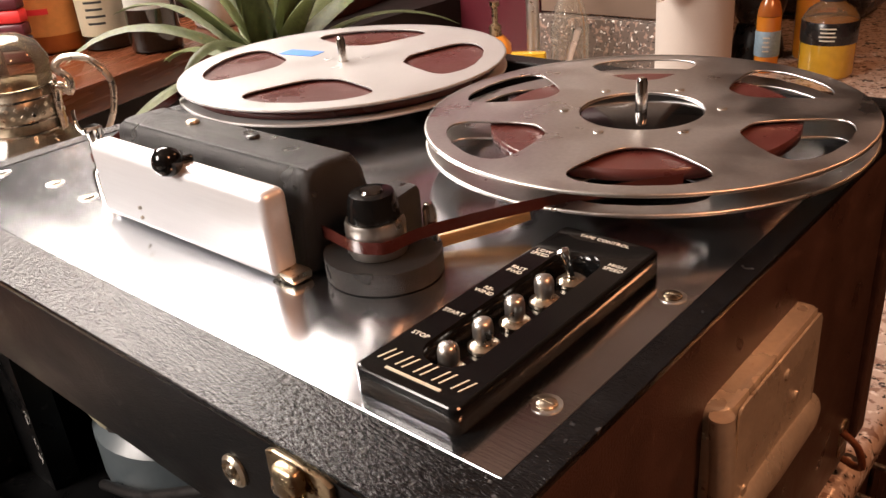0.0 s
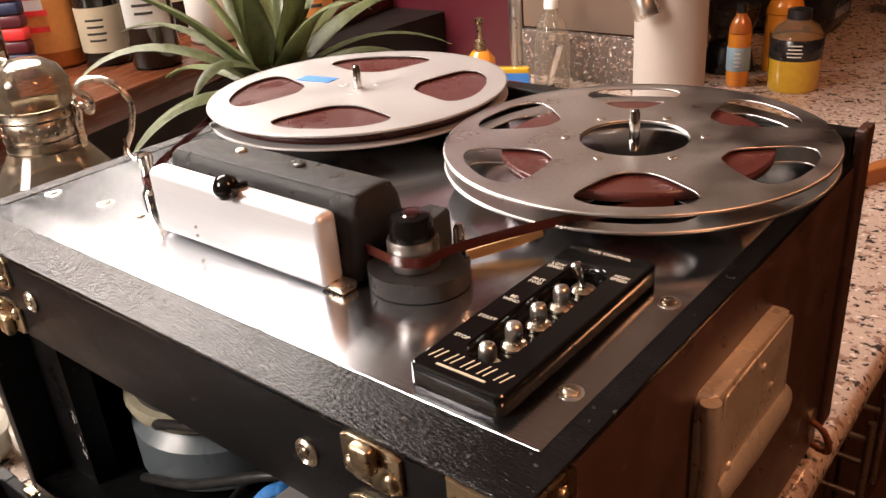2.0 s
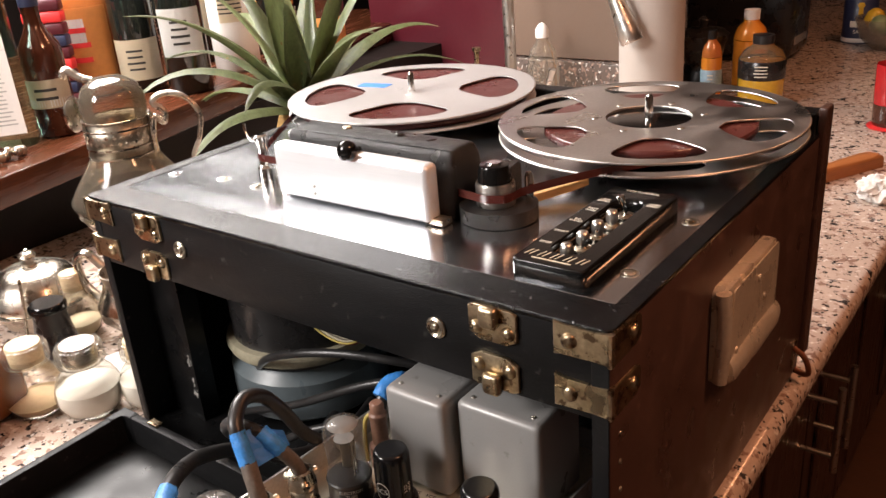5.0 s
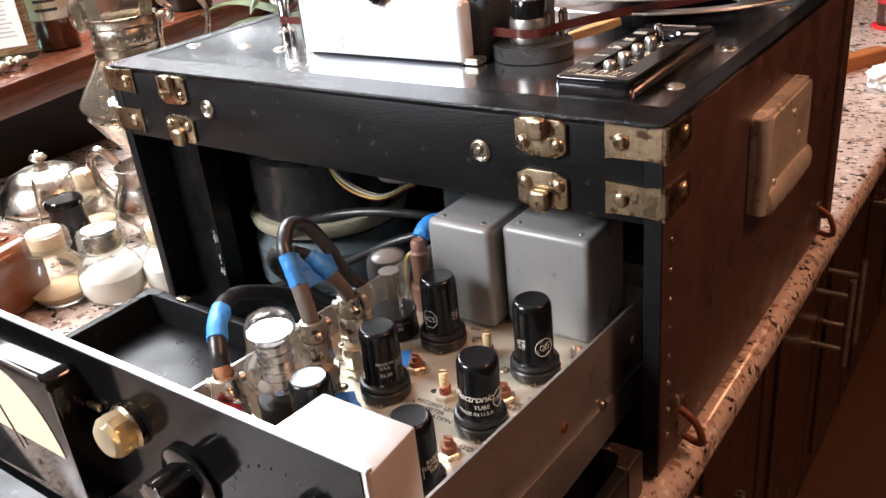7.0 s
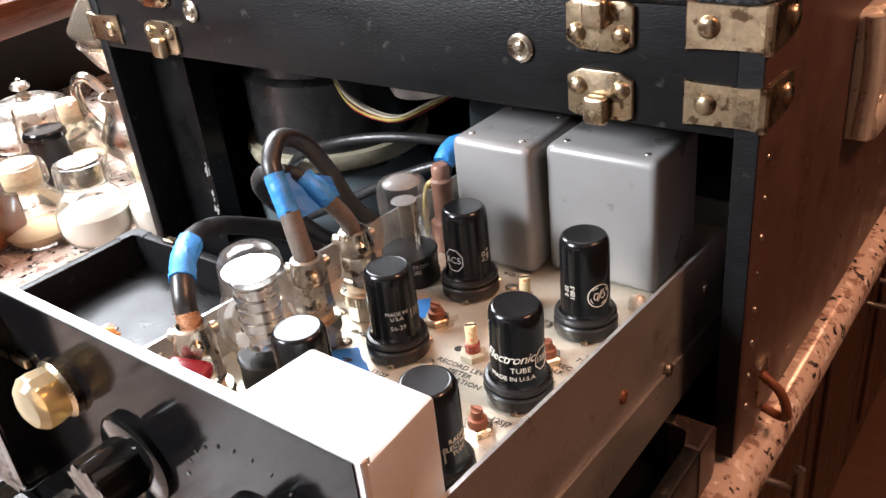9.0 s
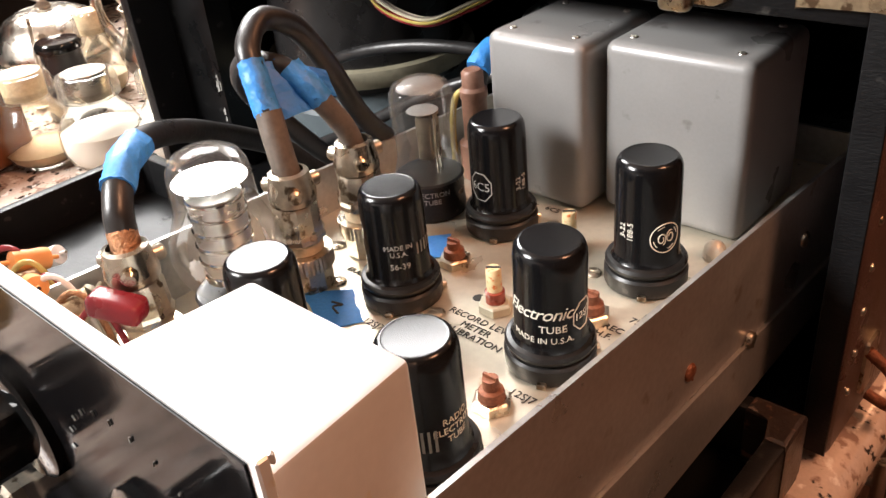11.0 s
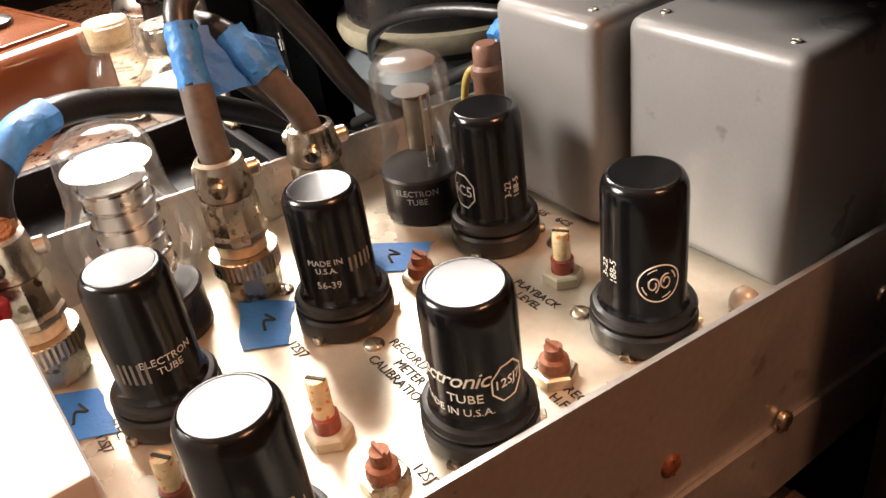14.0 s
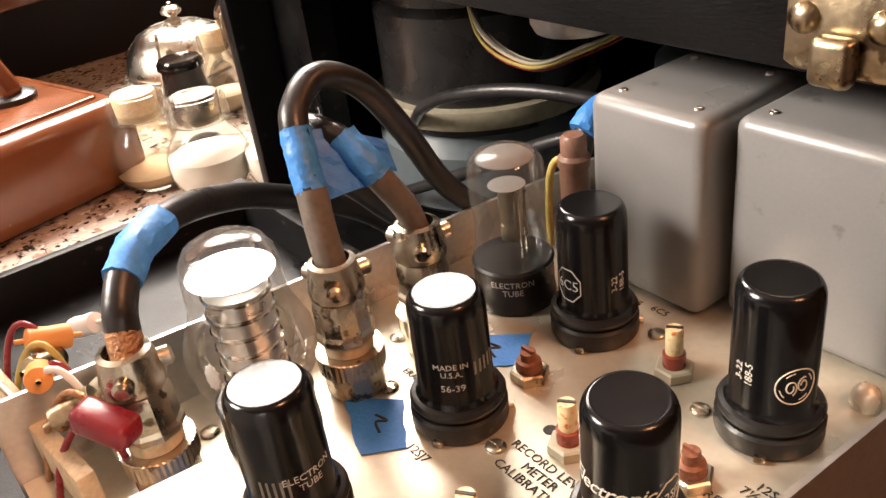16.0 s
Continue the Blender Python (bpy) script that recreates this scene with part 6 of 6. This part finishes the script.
# ---- pineapple with its crown of leaves ----
pine = thing("pineapple", (-0.875, 0.615, 0.91), "pineapple with a spreading crown of blue-green leaves", "plant")
body_bm = lathe([(0, 0.0006), (0.035, 0.0006), (0.052, 0.02), (0.060, 0.06), (0.058, 0.10), (0.045, 0.14), (0.025, 0.155), (0, 0.157)], 32)
part("fruit", body_bm, mat("pineapple_rind", (0.35, 0.20, 0.06), 0.6, 0, 0.4, 60, 0.8, 200), pine, "golden brown fruit", smooth=60)
rnd = random.Random(11)
for k in range(25):
    a = k * 2.39996
    tier = k / 24
    length = 0.21 + 0.20 * rnd.random() * (1 - 0.3 * tier) + 0.05 * (1 - tier)
    rise = radians(18 + 62 * tier + rnd.uniform(-8, 8))
    droop = (0.95 - 0.65 * tier) * rnd.uniform(0.7, 1.25)
    wide = 0.0175 + 0.008 * rnd.random()
    bm = bmesh.new()
    n, rows, p, el = 12, [], Vector((0.012 * math.cos(a), 0.012 * math.sin(a), 0.145 + 0.045 * tier)), rise
    side_v = Vector((-math.sin(a), math.cos(a), 0))
    twist = rnd.uniform(-0.4, 0.4)
    for i in range(n + 1):
        t = i / n
        d = Vector((math.cos(a) * math.cos(el), math.sin(a) * math.cos(el), math.sin(el)))
        up = side_v.cross(d)
        s = (side_v * math.cos(twist * t) + up * math.sin(twist * t))
        w = wide * (1 - t) ** 0.6 * (0.85 + 0.3 * math.sin(math.pi * min(1, t * 1.5))) + 0.0003
        rows.append([bm.verts.new(p - s * w + up * w * 0.45), bm.verts.new(p - s * w * 0.5 + up * w * 0.1), bm.verts.new(p), bm.verts.new(p + s * w * 0.5 + up * w * 0.1), bm.verts.new(p + s * w + up * w * 0.45)])
        p = p + d * length / n
        el -= droop * 1.9 / n * (0.4 + 1.2 * t)
    for r0, r1 in zip(rows, rows[1:]):
        for j in range(4):
            bm.faces.new((r0[j], r0[j + 1], r1[j + 1], r1[j]))
    bmesh.ops.solidify(bm, geom=bm.faces[:], thickness=0.0012)
    part("leaf", bm, M_LEAF, pine, smooth=70)

# ---- by the sink ----
fa = thing("kitchen_faucet", (-0.838, 1.205, 0.91), "brushed steel gooseneck kitchen faucet with pull-down spray", "faucet")
part("base_ring", lathe([(0, 0.0006), (0.027, 0.0006), (0.027, 0.006), (0.018, 0.012), (0, 0.012)], 32), M_STEEL, fa, smooth=40)
part("spout", tube([(0, 0, 0.01), (0, 0, 0.12), (0, 0, 0.28), (0.02, -0.006, 0.38), (0.10, -0.030, 0.45), (0.19, -0.056, 0.43), (0.245, -0.073, 0.355), (0.284, -0.083, 0.270)], 0.0125, 16, 8), M_STEEL, fa, "tall brushed steel gooseneck", smooth=60)
part("spray_head", moved(lathe([(0, -0.086), (0.0195, -0.086), (0.0215, -0.083), (0.0205, -0.06), (0.0165, -0.02), (0.0140, 0.0), (0.0130, 0.02), (0, 0.02)], 32), pose(0.291, -0.085, 0.258, 0, -24, 0)), M_STEEL, fa, "tapered spray head", smooth=40)
pt = thing("paper_towel_roll", (-0.514, 1.210, 0.91), "roll of white paper towel on its holder", "paper towel")
part("roll", plate_with_holes(circle(0.062, 64), [circle(0.02, 32)], 0.008, 0.288), M_TOWEL, pt, smooth=30)
part("holder_base", lathe([(0, 0.0006), (0.07, 0.0006), (0.07, 0.005), (0.06, 0.0075), (0, 0.0075)], 40), M_STEEL, pt, smooth=40)
part("holder_rod", lathe([(0, 0.0076), (0.006, 0.0076), (0.006, 0.32), (0.012, 0.325), (0.012, 0.335), (0, 0.34)], 20), M_STEEL, pt, smooth=40)
sb = lathe_thing("soap_bottle", (-0.775, 1.235, 0.91), "clear plastic dish soap bottle by the sink", "bottle", [
    ("body", [(0, 0.0006), (0.034, 0.0006), (0.036, 0.01), (0.036, 0.09), (0.028, 0.13), (0.014, 0.15), (0.012, 0.16)], G_JAR, "clear body"),
    ("cap", [(0.014, 0.158), (0.014, 0.175), (0.008, 0.185), (0, 0.19)], M_WHITE, "pale cap")])
gs = lathe_thing("soap_dispenser", (-0.925, 1.20, 0.91), "small amber dispenser with a gold pump", "soap dispenser", [
    ("body", [(0, 0.0006), (0.030, 0.0006), (0.031, 0.004), (0.030, 0.055), (0.016, 0.070), (0, 0.070)], M_JUICE, ""),
    ("pump", [(0.012, 0.0702), (0.012, 0.09), (0.006, 0.094), (0.006, 0.125), (0.010, 0.128), (0.010, 0.136), (0, 0.137)], M_BRASS, "gold pump")])
cb = thing("cleanser_box", (-0.775, 1.10, 0.91), "yellow and blue scouring pad packet by the sink", "packet", rz=25)
part("packet", box(-0.032, 0.032, -0.012, 0.012, 0.0006, 0.075, 0.004), M_YELLOW, cb, smooth=40)
part("blue_band", box(-0.0325, 0.0325, -0.0128, -0.0122, 0.028, 0.066), M_BLUE, cb)
part("red_shape", prism([(-0.02, 0.036), (0.02, 0.034), (0.018, 0.05), (-0.018, 0.054)], 0, 0.0004, m=Matrix.Translation((0, -0.0129, 0)) @ TO_FRONT), M_RED, cb)
tl = thing("sink_brush", (-0.715, 1.13, 0.91), "grey brush handle standing by the sink", "brush")
part("brush_head", lathe([(0, 0.0006), (0.02, 0.0006), (0.02, 0.03), (0.008, 0.04), (0, 0.04)], 20), M_BLACKPL, tl, smooth=40)
part("handle", tube([(0, 0, 0.035), (0.008, 0.002, 0.07), (0.022, 0.004, 0.115)], 0.0058, 10, 5, taper=lambda t: 0.8 + 0.5 * t), M_STEEL, tl, smooth=60)

# ---- along the far counter ----
def drink(name, at, r, h, fill, label, bands, cap, upper):
    o = thing(name, at, label, "bottle", "bottles on the far counter")
    part("body", lathe([(0, 0.0006), (r * 0.92, 0.0006), (r, 0.006), (r, h * 0.645), (0, h * 0.65)], 36), fill, o, smooth=40)
    part("shoulder", lathe([(r, h * 0.652), (r * 0.97, h * 0.70), (r * 0.80, h * 0.79), (r * 0.46, h * 0.86), (r * 0.42, h * 0.90)], 36), upper, o, "empty clear shoulder" if upper != fill else "", smooth=60)
    part("cap", lathe([(0, h * 0.885), (r * 0.46, h * 0.885), (r * 0.46, h), (0, h)], 28), cap, o, smooth=40)
    for z0, z1, m in bands:
        lb = part("sleeve_label", lathe([(r + 0.0004, z0), (r + 0.0009, z0 + 0.0006), (r + 0.0009, z1 - 0.0006), (r + 0.0004, z1)], 36), m, o, smooth=40)
        part("print_bar", moved(bars(4, r * 0.8, (z1 - z0) * 0.7, r + 0.0012, 4), Matrix.Rotation(radians(15), 4, "Z") @ Matrix.Translation((0, 0, (z0 + z1) / 2)) @ TO_FRONT), M_WHITEINK, lb)
    return o


M_PALEBLUE = mat("pale_blue_label", (0.28, 0.42, 0.52), 0.5, 0, 0.25, 60, 0.02, 200)
drink("drink_bottle", (-0.363, 1.420, 0.91), 0.046, 0.146, M_YELLOW, "yellow drink bottle with black label and cap", [(0.060, 0.098, M_BLACKPL)], M_BLACKPL, G_SHOULDER)
drink("juice_bottle", (-0.425, 1.530, 0.91), 0.036, 0.178, M_JUICE, "orange juice bottle with white cap", [], M_WHITE, M_JUICE)
drink("hot_sauce", (-0.462, 1.400, 0.91), 0.021, 0.155, M_JUICE, "small red-orange hot sauce bottle with blue label", [(0.03, 0.075, M_PALEBLUE)], M_BLACKPL, M_ORANGE)
mk = lathe_thing("moka_pot", (-0.520, 1.500, 0.91), "black stovetop coffee pot with knobbed lid", "coffee pot", [
    ("boiler", [(0, 0.0006), (0.050, 0.0006), (0.048, 0.02), (0.040, 0.06), (0.036, 0.065), (0, 0.065)], M_BLACKPL, ""),
    ("upper", [(0.036, 0.0652), (0.042, 0.075), (0.054, 0.125), (0.056, 0.128), (0, 0.128)], M_BLACKPL, ""),
    ("lid", [(0.055, 0.1282), (0.045, 0.137), (0.01, 0.142), (0.009, 0.152), (0.012, 0.158), (0.006, 0.165), (0, 0.166)], M_BLACKPL, "")])
part("handle", tube([(-0.050, -0.004, 0.122), (-0.088, -0.006, 0.118), (-0.092, -0.006, 0.060)], 0.007, 8, 6), M_BLACKPL, mk, smooth=60)
ap = thing("toaster", (-0.52, 1.90, 0.91), "dark glossy toaster on the far counter", "toaster")
part("body", box(-0.17, 0.10, -0.09, 0.09, 0.008, 0.20, 0.025, 4), M_BLACKPL, ap, smooth=50)
part("foot_bar", box(-0.15, 0.08, -0.08, 0.08, 0.0006, 0.0078), M_BLACKPL, ap)
part("steel_band", box(-0.172, 0.102, -0.05, 0.05, 0.04, 0.06, 0.002), M_STEEL, ap)
sc = lathe_thing("salt_canister", (-0.335, 2.14, 0.91), "navy cardboard salt canister", "canister", [
    ("tube", [(0, 0.0006), (0.042, 0.0006), (0.042, 0.135), (0.040, 0.137), (0, 0.137)], M_NAVY, ""),
    ("lower_band", [(0.0422, 0.004), (0.0426, 0.005), (0.0426, 0.014), (0.0422, 0.015)], M_WHITE, "")])
part("print_bar", moved(bars(1, 0.05, 0.020, 0.0428, 2), Matrix.Rotation(radians(12), 4, "Z") @ Matrix.Translation((0, 0, 0.052)) @ TO_FRONT), M_WHITEINK, sc)
part("lettering", moved(words("SALT", 0.014, 0.0428, 0.0001), Matrix.Rotation(radians(12), 4, "Z") @ Matrix.Translation((0, 0, 0.032)) @ TO_FRONT), M_WHITEINK, sc)
part("pale_print", moved(lathe([(0, -0.018), (0.006, -0.014), (0.005, 0.004), (0.009, 0.010), (0.006, 0.017), (0, 0.018)], 14), Matrix.Rotation(radians(12), 4, "Z") @ Matrix.Translation((0, -0.0425, 0.09)) @ Matrix.Diagonal((1, 0.1, 1, 1))), M_YELLOW, sc, smooth=60)
fb = lathe_thing("fruit_bowl", (-0.245, 2.06, 0.91), "clear bowl of yellow-green fruit", "bowl", [
    ("bowl", [(0, 0.0006), (0.04, 0.0006), (0.07, 0.03), (0.085, 0.08), (0.082, 0.08), (0.067, 0.033), (0.03, 0.006), (0, 0.006)], G_JAR, "")])
for k in range(6):
    a = k * 1.05
    part("fruit", lathe([(0, -0.026), (0.018, -0.02), (0.027, 0), (0.018, 0.02), (0.006, 0.027), (0, 0.028)], 18, (0.038 * math.cos(a), 0.038 * math.sin(a), 0.062 + 0.012 * (k % 2))), M_YELLOW if k % 2 else M_LEAF, fb, smooth=60)
M_TUMBLER = mat("dark_red_plastic", (0.34, 0.016, 0.018), 0.15, 0, 0.2, 40, 0.02, 100)
gl = lathe_thing("red_tumbler", (-0.098, 1.345, 0.91), "red tumbler half full of dark cola on a woven coaster", "tumbler", [
    ("coaster", [(0, 0.0006), (0.040, 0.0006), (0.041, 0.003), (0.038, 0.005), (0, 0.005)], M_RED, "pink-red coaster"),
    ("cup", [(0, 0.0052), (0.031, 0.0052), (0.033, 0.008), (0.0335, 0.045), (0, 0.046)], M_WHISKY, "dark cola"),
    ("sleeve", [(0.0338, 0.0455), (0.034, 0.046), (0.0350, 0.116), (0.0345, 0.118), (0.0335, 0.117), (0.0325, 0.05), (0, 0.048)], M_TUMBLER, "shiny red side")])
part("pale_emblem", moved(lathe([(0.011, 0), (0.013, 0.0006), (0.0105, 0.0008)], 20), Matrix.Rotation(radians(20), 4, "Z") @ Matrix.Translation((0, -0.0342, 0.085)) @ TO_FRONT), M_WHITEINK, gl)
ts = thing("crumpled_tissue", (-0.034, 0.945, 0.91), "crumpled white paper tissue on the counter", "tissue")
bm = bmesh.new()
bmesh.ops.create_icosphere(bm, subdivisions=4, radius=0.027)
for v in bm.verts:
    n1 = noise.noise(v.co * 60) * 0.5 + noise.noise(v.co * 150) * 0.35
    v.co *= 1 + n1
    v.co.z = max(0.0005, v.co.z * 0.75 + 0.019)
part("tissue", bm, M_WHITE, ts)
ws = thing("wooden_spatula", (-0.13, 1.000, 0.91), "short wooden handle lying on the granite", "spatula", rz=63)
part("handle", prism([(-0.05, -0.012), (0.10, -0.014), (0.122, -0.016), (0.126, 0.0), (0.122, 0.016), (0.10, 0.014), (-0.05, 0.012)], 0.0006, 0.022, bevel=0.006, seg=3), M_SPOON, ws, smooth=40)

# ---- wires inside the case ----
wl = thing("wire_loom", (-0.30, 0.06, 1.07), "loop of yellow and red wires hanging under the deck", "wires")
for k, m in enumerate((M_WIRE_Y, M_MOTOR_RING, M_WIRE_R, M_MOTOR_RING, M_WIRE_Y, M_WIRE_R, M_CABLE_DUST)):
    e, g = 0.0022 * math.cos(2.4 * k), 0.0022 * math.sin(2.4 * k)
    part("wire", tube([(-0.048 + e, 0.022, 0.05 + g), (-0.040 + e, 0.016, 0.014 + 2 * g), (-0.010, 0.000 + e, -0.008 + 2 * g), (0.036, -0.008 + e, -0.013 + g), (0.055, 0.010 + e, -0.007 + g), (0.066, 0.029 + e, 0.000 + g), (0.085, 0.034 - e, 0.016 + 2 * g), (0.115, 0.03, 0.03 + e)], 0.0009, 6, 7), m, wl, smooth=60)
part("solenoid_can", lathe([(0, 0.008), (0.020, 0.008), (0.022, 0.012), (0.022, 0.06), (0, 0.06)], 28, (0.060, 0.000, 0)), M_ALU_REEL, wl, "small aluminium can", smooth=40)
for k, pts in enumerate(([(-0.11, -0.01, -0.13), (-0.02, -0.02, -0.085), (0.06, -0.01, -0.045), (0.12, 0.02, -0.035), (0.15, 0.10, -0.06)],
                         [(-0.14, 0.03, -0.12), (-0.06, -0.01, -0.055), (0.02, -0.005, -0.03), (0.09, 0.03, -0.04), (0.12, 0.12, -0.09)],
                         [(-0.05, -0.03, -0.135), (0.0, -0.03, -0.10), (0.05, 0.0, -0.09), (0.10, 0.06, -0.10)])):
    part("black_lead", tube(pts, 0.0038, 10, 8), M_CABLE, wl, "black rubber lead", smooth=60)
